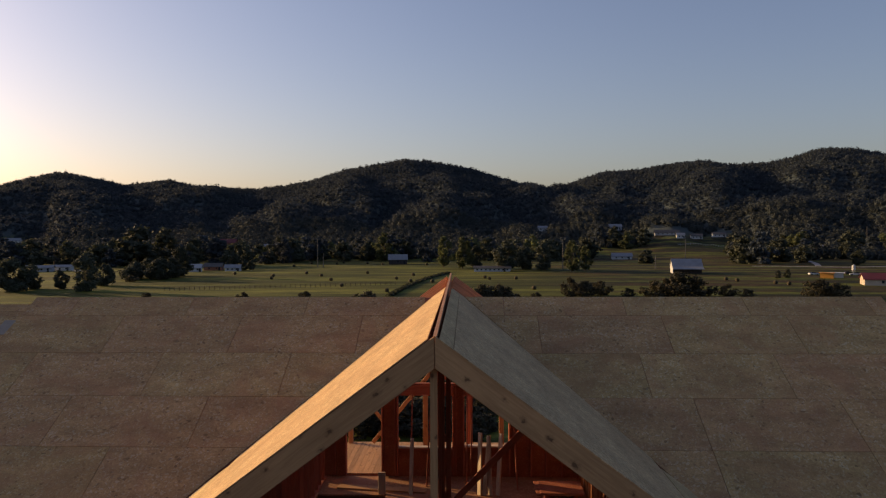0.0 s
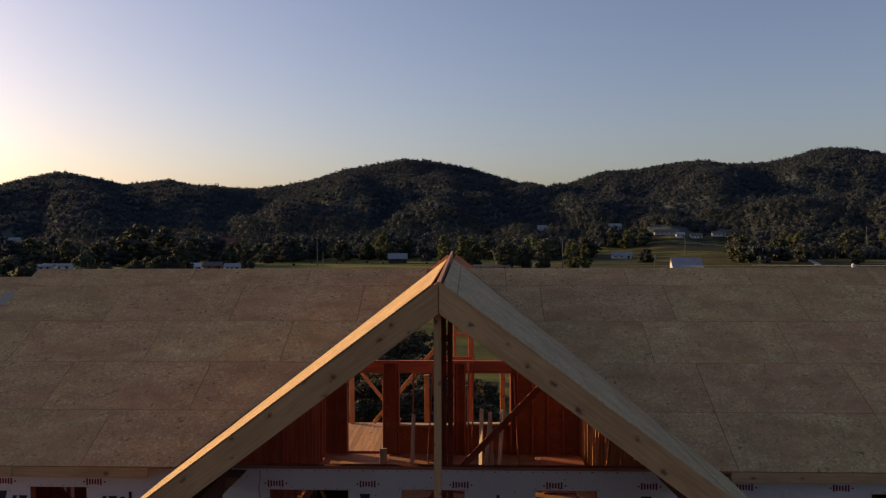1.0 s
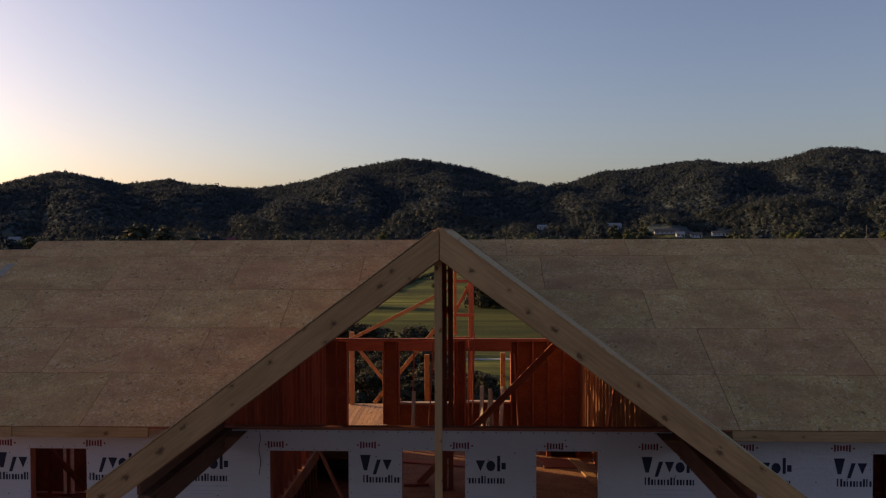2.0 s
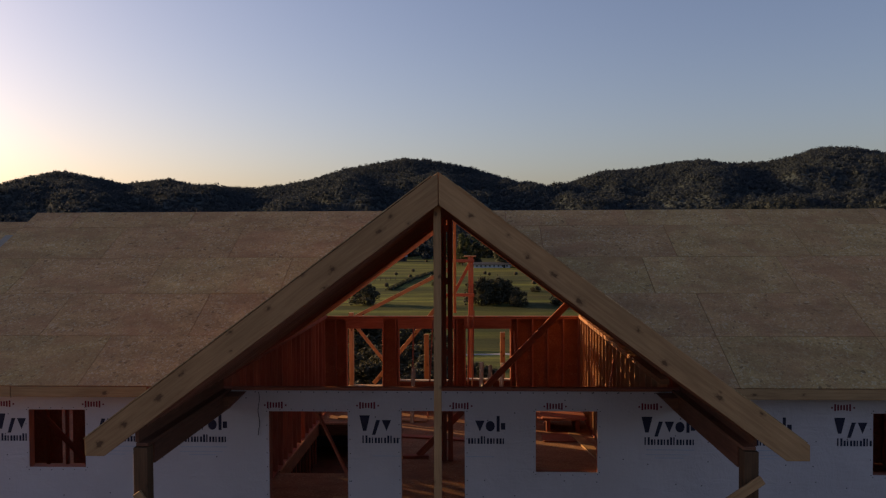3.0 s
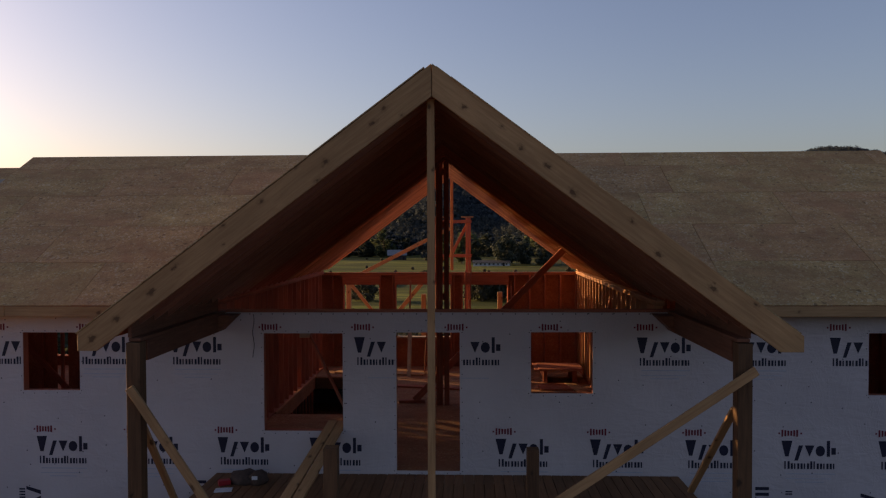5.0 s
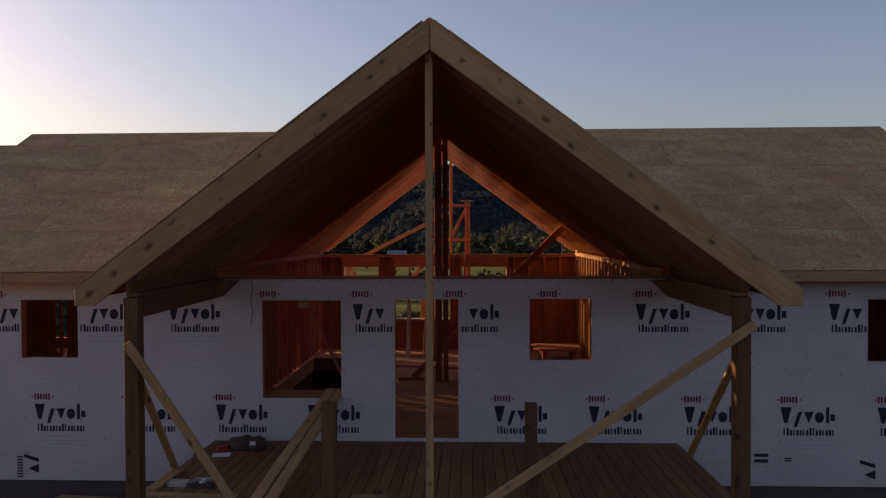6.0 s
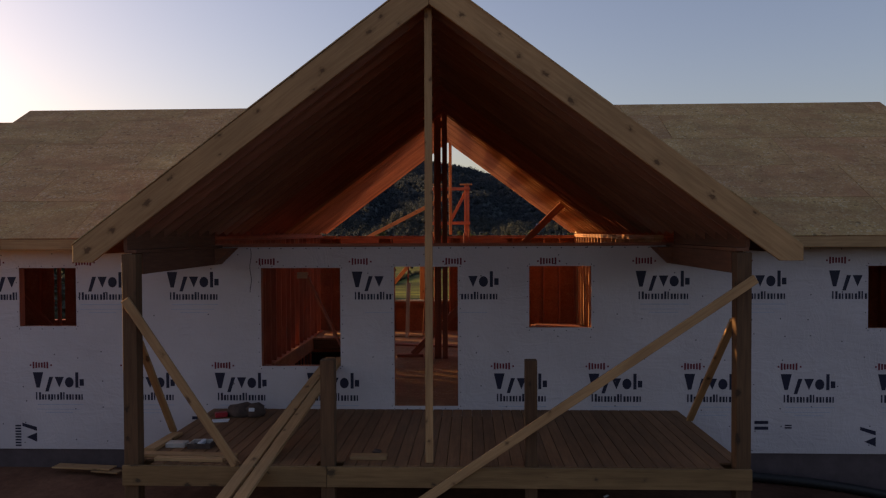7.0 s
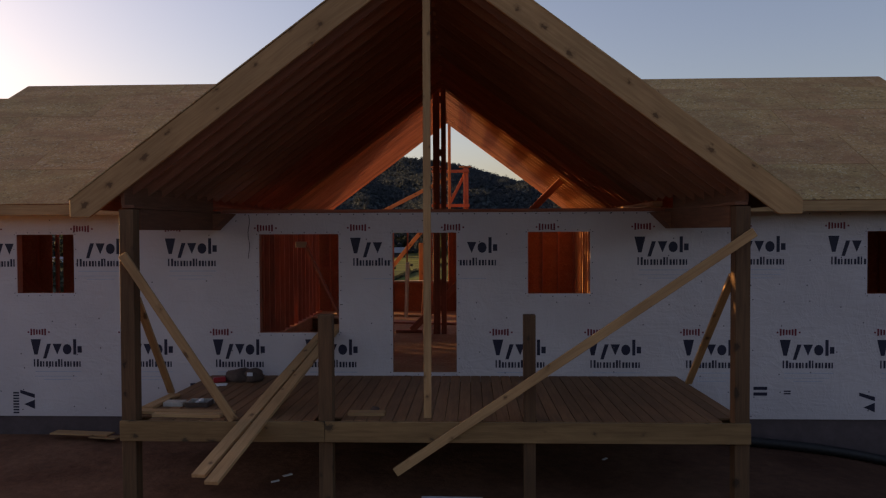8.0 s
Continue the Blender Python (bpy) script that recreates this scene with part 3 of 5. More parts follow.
def wall_with_openings(name, x0, x1, z0, z1, y0, y1, openings, material, parent, label=""):
    """A wall slab between y0 and y1 with rectangular openings (xa, xb, za, zb) right through it."""
    xs = sorted({x0, x1, *[o[0] for o in openings], *[o[1] for o in openings]})
    zs = sorted({z0, z1, *[o[2] for o in openings], *[o[3] for o in openings]})
    xs = [v for v in xs if x0 <= v <= x1]
    zs = [v for v in zs if z0 <= v <= z1]
    bm = bmesh.new()
    grid = {}

    def vert(i, k, y):
        if (i, k, y) not in grid:
            grid[i, k, y] = bm.verts.new((xs[i], y, zs[k]))
        return grid[i, k, y]

    def solid(i, k):
        if not (0 <= i < len(xs) - 1 and 0 <= k < len(zs) - 1):
            return False
        cx, cz = (xs[i] + xs[i + 1]) / 2, (zs[k] + zs[k + 1]) / 2
        return not any(a < cx < b and c < cz < d for a, b, c, d in openings)
    for i in range(len(xs) - 1):
        for k in range(len(zs) - 1):
            if not solid(i, k):
                continue
            for y in (y0, y1):
                bm.faces.new([vert(i, k, y), vert(i + 1, k, y), vert(i + 1, k + 1, y), vert(i, k + 1, y)])
            for di, dk, (pa, pb) in ((-1, 0, ((i, k), (i, k + 1))), (1, 0, ((i + 1, k), (i + 1, k + 1))), (0, -1, ((i, k), (i + 1, k))), (0, 1, ((i, k + 1), (i + 1, k + 1)))):
                if not solid(i + di, k + dk):
                    bm.faces.new([vert(*pa, y0), vert(*pb, y0), vert(*pb, y1), vert(*pa, y1)])
    return part(name, bm, material, parent, label)


FRONT_OPENINGS = [(-6.27, -5.385, 2.125, 3.015), (-2.55, -1.35, 1.525, 3.005), (-0.54, 0.412, 0.93, 3.02), (1.474, 2.39, 2.11, 3.025), (6.41, 7.30, 2.10, 3.015)]
REAR_OPENINGS = [(-2.82, -1.88, 0.93, 3.10), (-1.42, 0.03, 1.68, 3.10), (0.36, 1.54, 1.72, 3.10), (-5.35, -4.30, 0.93, 3.08), (-11.3, -10.3, 1.2, 3.0)]


def studs_between(parent, x0, x1, y, z0, z1, openings, step=0.406, depth=0.14):
    x = x0
    while x < x1:
        if not any(a - 0.05 < x < b + 0.05 for a, b, c, d in openings):
            stick("stud", (x, y, z0), (x, y, z1), 0.038, depth, FIR, parent, (0, 1, 0), bevel=0)
        x += step
    for a, b, c, d in openings:
        for xx in (a - 0.025, b + 0.025):
            if x0 < xx < x1:
                stick("jack_stud", (xx, y, z0), (xx, y, d), 0.04, depth, FIR, parent, (0, 1, 0))
        if c > z0 + 0.1:
            stick("rough_sill", (a - 0.004, y, c - 0.025), (b + 0.004, y, c - 0.025), depth, 0.04, FIR, parent)
        stick("header", (a - 0.04, y, (d + z1) / 2 + 0.004), (b + 0.04, y, (d + z1) / 2 + 0.004), depth * 0.9, z1 - d - 0.01, FIR, parent)


def build_walls():
    front = wall_with_openings("front_wall", -14.6, 14.6, 0.25, WALL_TOP, WALL_Y, WALL_Y + 0.016, FRONT_OPENINGS, WRAP, house, "white house wrap over sheathing")
    studs_between(front, -14.5, 14.5, WALL_Y + 0.09, FLOOR_Z + 0.04, WALL_TOP - 0.08, FRONT_OPENINGS)
    for z in (WALL_TOP - 0.06, WALL_TOP - 0.02, WALL_TOP + 0.02):
        stick("top_plate", (-14.5, WALL_Y + 0.09, z), (14.5, WALL_Y + 0.09, z), 0.14, 0.038, FIR, front)
    stick("top_trim", (-3.1, WALL_Y + 0.004, WALL_TOP + 0.028), (3.62, WALL_Y + 0.004, WALL_TOP + 0.028), 0.02, 0.045, FIR, front)
    rear = wall_with_openings("rear_wall", -14.6, 14.6, 0.3, 3.36, REAR_Y + 0.002, REAR_Y + 0.014, REAR_OPENINGS, OSB_SHADED, house)
    studs_between(rear, -14.5, 14.5, REAR_Y - 0.075, FLOOR_Z + 0.04, 3.36, REAR_OPENINGS)
    for z in (3.38, 3.42):
        stick("top_plate", (-14.5, REAR_Y - 0.07, z), (14.5, REAR_Y - 0.07, z), 0.14, 0.038, FIR, rear)
    # side walls of the great room, and the ends of the house
    for name, x in (("side_wall", -3.42), ("side_wall", 3.42)):
        plate = block(name, (x - 0.07, WALL_Y + 0.17, FLOOR_Z), (x + 0.07, REAR_Y - 0.15, FLOOR_Z + 0.038), FIR, house)
        for z in (3.40, 3.44):
            # right wall, which the sun reaches, is coloured lighter than the left
            block("top_plate", (x - 0.07, WALL_Y + 0.17, z), (x + 0.07, REAR_Y - 0.15, z + 0.036), FIR if x < 0 else LIT_FRAMING, plate, bevel=0)
        if x < 0:
            block("blocking", (x - 0.085, WALL_Y + 0.17, 3.478), (x - 0.065, REAR_Y - 0.15, 3.74), FIR, plate, bevel=0)
        stick("plate_end", (x, REAR_Y - 0.5, 3.52), (x, REAR_Y + 0.05, 3.56), 0.14, 0.08, PINE, plate)
        y = WALL_Y + 0.3
        while y < REAR_Y - 0.2:
            stick("stud", (x, y, FLOOR_Z + 0.04), (x, y, 3.40), 0.14, 0.038, FIR if x < 0 else LIT_FRAMING, plate, (0, 1, 0), bevel=0)
            y += 0.406
    for x in (-14.6, 14.6):
        bm = bmesh.new()
        pts = [(WALL_Y, 0.2), (REAR_Y, 0.2), (REAR_Y, 3.4), (WING_Y, 5.8), (WALL_Y, 3.4)]
        a = [bm.verts.new((x, y, z)) for y, z in pts]
        b = [bm.verts.new((x + (0.14 if x < 0 else -0.14), y, z)) for y, z in pts]
        bm.faces.new(a)
        bm.faces.new(b[::-1])
        for i in range(5):
            j = (i + 1) % 5
            bm.faces.new((a[i], b[i], b[j], a[j]))
        part("end_wall", bm, OSB_SHADED, house)
    for x0, x1 in ((-14.6, -3.5), (3.5, 14.6)):
        block("eave_board", (x0, REAR_Y - 0.03, 3.442), (x1, REAR_Y, 3.68), OSB_SHADED, rear)
    for x0, x1, y in ((-9.6, -7.95, 15.27), (-7.72, -6.6, 15.27), (8.2, 10.6, 15.67)):
        block("partition_panel", (x0, y - 0.012, FLOOR_Z + 0.05), (x1, y, 3.3), OSB_SHADED, house)
    stick("partition_brace", (-8.95, 15.13, 2.70), (-7.30, 15.13, FLOOR_Z + 0.05), 0.03, 0.12, FIR, house)
    # partitions of studs in the side rooms
    for x0, x1, y in ((-14.3, -3.6, 15.2), (3.6, 14.3, 15.6)):
        plate = stick("partition", (x0, y, FLOOR_Z + 0.02), (x1, y, FLOOR_Z + 0.02), 0.09, 0.038, FIR, house)
        stick("top_plate", (x0, y, 3.34), (x1, y, 3.34), 0.09, 0.038, FIR, plate)
        x = x0
        while x < x1:
            stick("stud", (x, y, FLOOR_Z + 0.04), (x, y, 3.32), 0.038, 0.09, FIR, plate, (0, 1, 0), bevel=0)
            x += 0.406
    # foundation, floor with a stair hole
    block("foundation", (-14.5, WALL_Y + 0.03, -2.2), (14.5, WALL_Y + 0.25, 0.32), CONCRETE, house, "grey concrete block foundation", bevel=0.01)
    block("foundation", (-14.5, REAR_Y - 0.25, -4.0), (14.5, REAR_Y - 0.03, 0.32), CONCRETE, house, "grey concrete block foundation", bevel=0.01)
    floor = wall_with_openings("subfloor", -14.45, 14.45, WALL_Y + 0.02, REAR_Y - 0.01, 0.0, 0.30, [(-3.33, -1.6, 14.9, 18.75)], SUBFLOOR, house, "subfloor boards with an open stair hole")
    floor.data.transform(Matrix(((1, 0, 0, 0), (0, 0, 1, 0), (0, -1, 0, FLOOR_Z), (0, 0, 0, 1))))
    return front, rear


front_wall, rear_wall = build_walls()


# a strip of grey underlay on the wing's roof
place("roof_underlay", box_mesh(0.30, 0.5, 0.006, plain("grey_underlay", (0.25, 0.22, 0.18), 0.6, 0.1, 6), 0.0), slope_pose(-9.30, 15.4, EAVE_Z + PITCH * (15.4 - WING_EAVE) + 0.012, PITCH, -1), house, "grey roofing underlay")


# ---- porch ----
porch = thing("porch", (0, 9.8, 0), "front porch platform of treated lumber with posts and rim beams", "porch")


def deck_z(y):
    """Top of the porch boards, which fall slightly towards the wall."""
    return DECK_Z - 0.0223 * (y - 8.4)


def build_porch():
    # posts stand on the ground and carry the gable
    for x in (-3.205, 3.565):
        block("post", (x - 0.08, 8.385, -0.3 if x < 0 else -0.5), (x + 0.08, 8.545, 3.30), POST_WOOD, porch, "treated corner post")
    for x, w in ((-0.99, 0.077), (1.265, 0.066)):
        block("post", (x - w, 8.385, -0.3), (x + w, 8.385 + 2 * w, 2.12), POST_WOOD, porch, "short treated post")
    # rim beams
    block("rim_beam", (-3.29, 8.34, 0.72), (-0.995, 8.382, 0.945), TREATED, porch)
    block("rim_beam", (-0.99, 8.34, 0.72), (3.645, 8.382, 0.945), TREATED, porch)
    for x in (-3.27, 3.63):
        stick("rim_beam", (x, 8.58, deck_z(8.58) - 0.135), (x, 11.30, deck_z(11.30) - 0.135), 0.04, 0.21, TREATED, porch)
    y = 8.7
    while y < 11.3:
        block("joist", (-3.24, y - 0.019, 0.66), (3.60, y + 0.019, deck_z(y) - 0.030), TREATED, porch, bevel=0)
        y += 0.45
    # deck boards run away from the front
    x = -3.28
    while x < 3.62:
        w = 0.138
        y0 = 8.40
        for px, pw in ((-3.19, 0.095), (3.55, 0.095), (-0.99, 0.077), (1.265, 0.066)):
            if x < px + pw and x + w > px - pw:
                y0 = 8.40 + 2 * pw
        stick("deck_board", (x + w / 2, y0, deck_z(y0) - 0.013), (x + w / 2, 11.31, deck_z(11.31) - 0.013), w, 0.026, DECKING, porch)
        x += 0.1445
    # header beams from the corner posts to the wall, in the shade-darkened wood
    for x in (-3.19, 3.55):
        block("header_beam", (x - 0.07, 8.58, 3.07), (x + 0.07, 11.31, 3.31), SHADED_BEAM, porch)
        block("header_plate", (x - 0.07, 8.40, 3.312), (x + 0.07, 11.32, 3.35), SHADED_BEAM, porch)
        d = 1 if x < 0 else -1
        block("blocking", (x - d * 0.065 - 0.02, 8.42, 3.352), (x - d * 0.065 + 0.02, 11.32, 3.56), SHADED_BEAM, porch, bevel=0)
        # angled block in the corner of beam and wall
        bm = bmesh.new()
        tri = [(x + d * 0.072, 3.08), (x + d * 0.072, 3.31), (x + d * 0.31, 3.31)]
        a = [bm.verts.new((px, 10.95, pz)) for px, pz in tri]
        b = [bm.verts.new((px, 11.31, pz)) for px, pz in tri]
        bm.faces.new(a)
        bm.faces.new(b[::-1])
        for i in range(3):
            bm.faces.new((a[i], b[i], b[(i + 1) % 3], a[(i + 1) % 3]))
        part("corner_block", bm, SHADED_BEAM, porch)


build_porch()

# temporary props and braces of the porch
def loose(name, p0, p1, w, h, material, label, category, up=(0, 0, 1), group=""):
    ob = stick(name, p0, p1, w, h, material, None, up)
    return tagged(ob, label, category, group)


loose("prop", (0.135, 8.52, DECK_Z), (0.145, 8.47, 6.00), 0.085, 0.038, PINE, "tall pine stud that props the porch ridge", "prop", (0, 1, 0))
loose("brace", (-3.24, 8.36, 2.80), (-2.01, 8.36, 0.955), 0.038, 0.10, PINE, "pine board nailed as a diagonal brace on the corner post", "brace", group="porch braces")
loose("brace", (3.66, 8.315, 3.02), (-0.21, 8.315, 0.40), 0.038, 0.10, PINE, "long pine board nailed as a diagonal brace across the porch", "brace", group="porch braces")
loose("brace", (-3.19, 8.59, 2.30), (-3.27, 9.75, 0.96), 0.038, 0.089, PINE, "pine stud braced from corner post to platform", "brace", (1, 0, 0), "porch braces")
loose("brace", (3.53, 8.59, 2.55), (3.58, 10.45, 0.96), 0.038, 0.089, PINE, "pine stud braced from corner post to platform", "brace", (1, 0, 0), "porch braces")
for dx, y0, z0 in ((0.0, 7.22, 0.705), (0.15, 7.08, 0.685)):
    loose("plank", (-1.995 + dx * 1.15, y0, z0), (-1.555 + dx, 11.62, 1.60), 0.138, 0.038, PINE, "long pine plank laid from the window across the porch edge", "plank", group="ramp planks")

# the ridge post of the great room
ridge_post = thing("ridge_post", (0.05, 15.8, FLOOR_Z), "built-up dark timber post under the ridge", "post")
for x, w in ((-0.112, 0.066), (-0.043, 0.066), (0.073, 0.100)):
    stick("ply", (x, 15.8, FLOOR_Z), (x, 15.8, GABLE_Z - 0.34), w, 0.14, FIR, ridge_post, (0, 1, 0))
for z in (1.9, 3.1, 4.6, 5.7):
    block("spacer", (-0.009, 15.74, z), (0.022, 15.86, z + 0.14), FIR, ridge_post)


# ---- print on the house wrap: plain bars in the colours of the marks ----
def wrap_marks():
    def free(x0, x1, z0, z1):
        return not any(x1 > a - 0.01 and x0 < b + 0.01 and z1 > c - 0.01 and z0 < d + 0.01 for a, b, c, d in FRONT_OPENINGS)

    def shape_mesh(polys):
        """Plain printed shapes, a hair proud of the wrap."""
        bm = bmesh.new()
        for poly in polys:
            fr = [bm.verts.new((px, -0.0025, pz)) for px, pz in poly]
            bk = [bm.verts.new((px, 0.0025, pz)) for px, pz in poly]
            bm.faces.new(fr)
            for i in range(len(poly)):
                j = (i + 1) % len(poly)
                bm.faces.new((fr[i], bk[i], bk[j], fr[j]))
        return mesh_of(bm, "printed_shape", INK)

    def bar(x0, x1, z0, z1):
        return [(x0, z0), (x1, z0), (x1, z1), (x0, z1)]

    # a row of five plain shapes: wedge, slanted bar, wedge, round, tall bar with a square; left edge, right edge, outlines
    row_shapes = [(0.0, 0.16, [[(0.0, 0.235), (0.055, 0.0), (0.105, 0.0), (0.16, 0.235)]]),
                  (0.18, 0.325, [[(0.19, -0.06), (0.24, -0.06), (0.315, 0.165), (0.255, 0.165)]]),
                  (0.34, 0.48, [[(0.34, 0.165), (0.41, 0.0), (0.48, 0.165)]]),
                  (0.50, 0.63, [[(0.565 + 0.068 * math.cos(i * math.pi / 6), 0.082 + 0.080 * math.sin(i * math.pi / 6)) for i in range(12)]]),
                  (0.66, 0.80, [bar(0.66, 0.706, 0.0, 0.235), bar(0.725, 0.79, 0.03, 0.13)])]
    row_meshes = [(a, b, shape_mesh(p)) for a, b, p in row_shapes]
    fine_rects = []
    red_rects = []
    grey_rects = []
    for x_first, top, n in ((-6.79, 2.94, 10), (-6.075, 1.415, 10)):
        for k in range(n):
            x = x_first + 1.404 * k
            for a, b, me in row_meshes:
                if free(x + a, x + b, top - 0.235, top):
                    place("printed_shape", me, Matrix.Translation((x, WALL_Y - 0.0005, top - 0.225)), front_wall)
            for i in range(16):
                o, h = x + 0.045 + i * 0.047, (0.115 if i in (0, 1, 8, 9) else 0.083)
                fine_rects.append((o, o + (0.030 if i % 3 else 0.020), top - 0.41, top - 0.41 + h))
            zr = top + (0.125 if top > 2 else 0.085)
            for i in range(6):
                o, rise = 0.0 + i * 0.043, 0.016 * abs(i - 2.5) / 2.5
                red_rects.append((x + o, x + o + 0.026, zr - rise, zr + 0.07 + rise))
            red_rects += [(x - 0.045, x - 0.02, zr + 0.02, zr + 0.045), (x + 0.275, x + 0.30, zr + 0.02, zr + 0.045)]
            grey_rects += [(x + 0.07, x + 0.78, top - 0.49, top - 0.476), (x + 0.06, x + 0.72, top - 0.56, top - 0.55), (x + 0.2, x + 0.62, top - 0.61, top - 0.598)]
    # turned print along the foot of the wrap
    for x, z, n, w, l in ((-6.36, 0.29, 8, 0.024, 0.09), (4.78, 0.60, 2, 0.047, 0.2), (5.22, 0.62, 2, 0.02, 0.1), (-3.62, 0.29, 6, 0.047, 0.17)):
        for i in range(n):
            fine_rects.append((x, x + l, z + i * w * 1.8, z + i * w * 1.8 + w))
    for x in (-6.19, 6.37):
        for a, b, me in row_meshes[1:3]:
            place("printed_shape", me, pose(x, WALL_Y - 0.0005, 0.84, 0, 90, 0), front_wall)

    def joined(name, rects, material):
        """Fine print too small to tell apart: plain bars, 2 mm proud of the wrap."""
        bm = bmesh.new()
        for poly in [bar(*r) for r in rects]:
            xs, zs = [p[0] for p in poly], [p[1] for p in poly]
            if free(min(xs), max(xs), min(zs), max(zs)):
                a = [bm.verts.new((x, WALL_Y - 0.003, z)) for x, z in poly]
                b = [bm.verts.new((x, WALL_Y + 0.002, z)) for x, z in poly]
                bm.faces.new(a)
                for i in range(4):
                    bm.faces.new((a[i], b[i], b[(i + 1) % 4], a[(i + 1) % 4]))
        tagged(part(name, bm, material, front_wall), kind="stuff")
    joined("fine_print", fine_rects, INK)
    joined("red_print", red_rects, RED_INK)
    joined("grey_print", grey_rects, GREY_INK)
    # cap nails that hold the wrap
    rng = random.Random(4)
    bm = bmesh.new()
    x = -7.4
    while x < 8.4:
        for z in (0.33, 0.62, 0.93, 1.24, 1.68, 1.95, 2.27, 2.62, 2.95, 3.25):
            if rng.random() < 0.42:
                px, pz = x + rng.uniform(-0.05, 0.05), z + rng.uniform(-0.07, 0.07)
                if free(px - 0.02, px + 0.02, pz - 0.02, pz + 0.02):
                    bmesh.ops.create_circle(bm, cap_ends=True, radius=0.011, segments=6, matrix=Matrix.Translation((px, WALL_Y - 0.004, pz)) @ pose(0, 0, 0, 90, 0, 0))
        x += 0.406
    for a, b, c, d in FRONT_OPENINGS:
        n = int((b - a) / 0.17)
        for i in range(n + 1):
            for zz in (c - 0.035, d + 0.03):
                bmesh.ops.create_circle(bm, cap_ends=True, radius=0.009, segments=6, matrix=Matrix.Translation((a + (b - a) * i / n, WALL_Y - 0.004, zz + rng.uniform(-0.008, 0.008))) @ pose(0, 0, 0, 90, 0, 0))
        n = int((d - c) / 0.2)
        for i in range(n + 1):
            for xx in (a - 0.03, b + 0.03):
                bmesh.ops.create_circle(bm, cap_ends=True, radius=0.009, segments=6, matrix=Matrix.Translation((xx + rng.uniform(-0.008, 0.008), WALL_Y - 0.004, c + (d - c) * i / n)) @ pose(0, 0, 0, 90, 0, 0))
    for i in range(36):
        bmesh.ops.create_circle(bm, cap_ends=True, radius=0.011, segments=6, matrix=Matrix.Translation((-2.95 + i * 0.182 + rng.uniform(-0.02, 0.02), WALL_Y - 0.004, WALL_TOP - 0.022)) @ pose(0, 0, 0, 90, 0, 0))
    tagged(part("cap_nails", bm, RUST_NAIL, front_wall), kind="stuff")


wrap_marks()

# ---- inside the great room ----
loose("strut", (-0.62, 15.95, FLOOR_Z + 0.05), (2.62, 16.4, 4.16), 0.038, 0.14, FIR, "dark timber strut set diagonally from floor to rafters", "strut")
loose("foot_block", (-0.95, 15.95, FLOOR_Z + 0.03), (-0.40, 15.97, FLOOR_Z + 0.03), 0.14, 0.06, FIR, "short timber block under the strut's foot", "block")
for x, y, h, lean in ((-1.02, 19.3, 2.35, 0.03), (-0.62, 19.6, 2.5, 0.12), (-0.36, 19.7, 2.6, -0.05), (0.42, 19.5, 2.6, 0.02), (0.52, 19.8, 2.7, 0.06), (1.72, 19.4, 2.2, -0.1)):
    loose("leaning_stud", (x, y - 0.2, FLOOR_Z), (x + lean, y + 0.3, FLOOR_Z + h), 0.038, 0.06, FIR, "loose framing stud leaned against the rear wall", "stud", (0, 1, 0), "leaning studs")
for x, h, lean in ((-0.98, 1.35, 0.02), (0.74, 1.5, 0.03), (1.02, 1.42, -0.04), (1.20, 1.48, 0.10), (0.86, 1.2, 0.12)):
    loose("leaning_board", (x, 18.8, FLOOR_Z), (x + lean, 19.08, FLOOR_Z + h), 0.038, 0.125, PALE_WOOD, "short pale board stood on end on the subfloor", "board", (0.66, -0.75, 0), "leaning boards")
bench = thing("sheet_pile", (2.7, 18.5, FLOOR_Z), "offcut sheathing sheets piled on timber blocks", "sheets")
for x in (2.35, 3.05):
    block("bearer", (x - 0.05, 18.1, FLOOR_Z), (x + 0.05, 18.9, FLOOR_Z + 0.30), FIR, bench)
block("sheet", (2.1, 17.95, FLOOR_Z + 0.302), (3.2, 18.95, FLOOR_Z + 0.32), OSB_SHADED, bench)
block("sheet", (2.2, 18.0, FLOOR_Z + 0.324), (3.25, 18.9, FLOOR_Z + 0.342), OSB_SHADED, bench)
block("sheet", (2.15, 17.2, FLOOR_Z + 0.002), (3.0, 17.9, FLOOR_Z + 0.03), OSB_SHADED, bench)
loose("floor_plank", (2.9, 17.9, FLOOR_Z + 0.02), (3.25, 15.9, FLOOR_Z + 0.02), 0.24, 0.038, PINE, "wide plank lying on the subfloor", "plank")
loose("floor_plank", (-2.9, 19.3, FLOOR_Z + 0.02), (-0.6, 19.0, FLOOR_Z + 0.02), 0.28, 0.038, PINE, "wide plank lying on the subfloor", "plank")
loose("floor_plank", (-1.2, 17.6, FLOOR_Z + 0.02), (1.4, 17.1, FLOOR_Z + 0.02), 0.19, 0.038, FIR, "long board lying on the subfloor", "plank")
loose("leaning_stud", (3.0, 15.0, FLOOR_Z), (3.3, 14.9, 3.2), 0.038, 0.089, FIR, "stud leaned against the side wall", "stud", (0, 1, 0), "leaning studs")
loose("leaning_stud", (-2.13, 12.5, 2.87), (-1.28, 12.4, 1.16), 0.038, 0.089, FIR, "stud nailed across the stair opening as a brace", "brace", (0, 1, 0), "leaning studs")
loose("nailing_block", (-2.26, 12.49, 2.83), (-2.09, 12.49, 2.83), 0.09, 0.10, PALE_WOOD, "short pale block nailed at the head of a brace", "block")
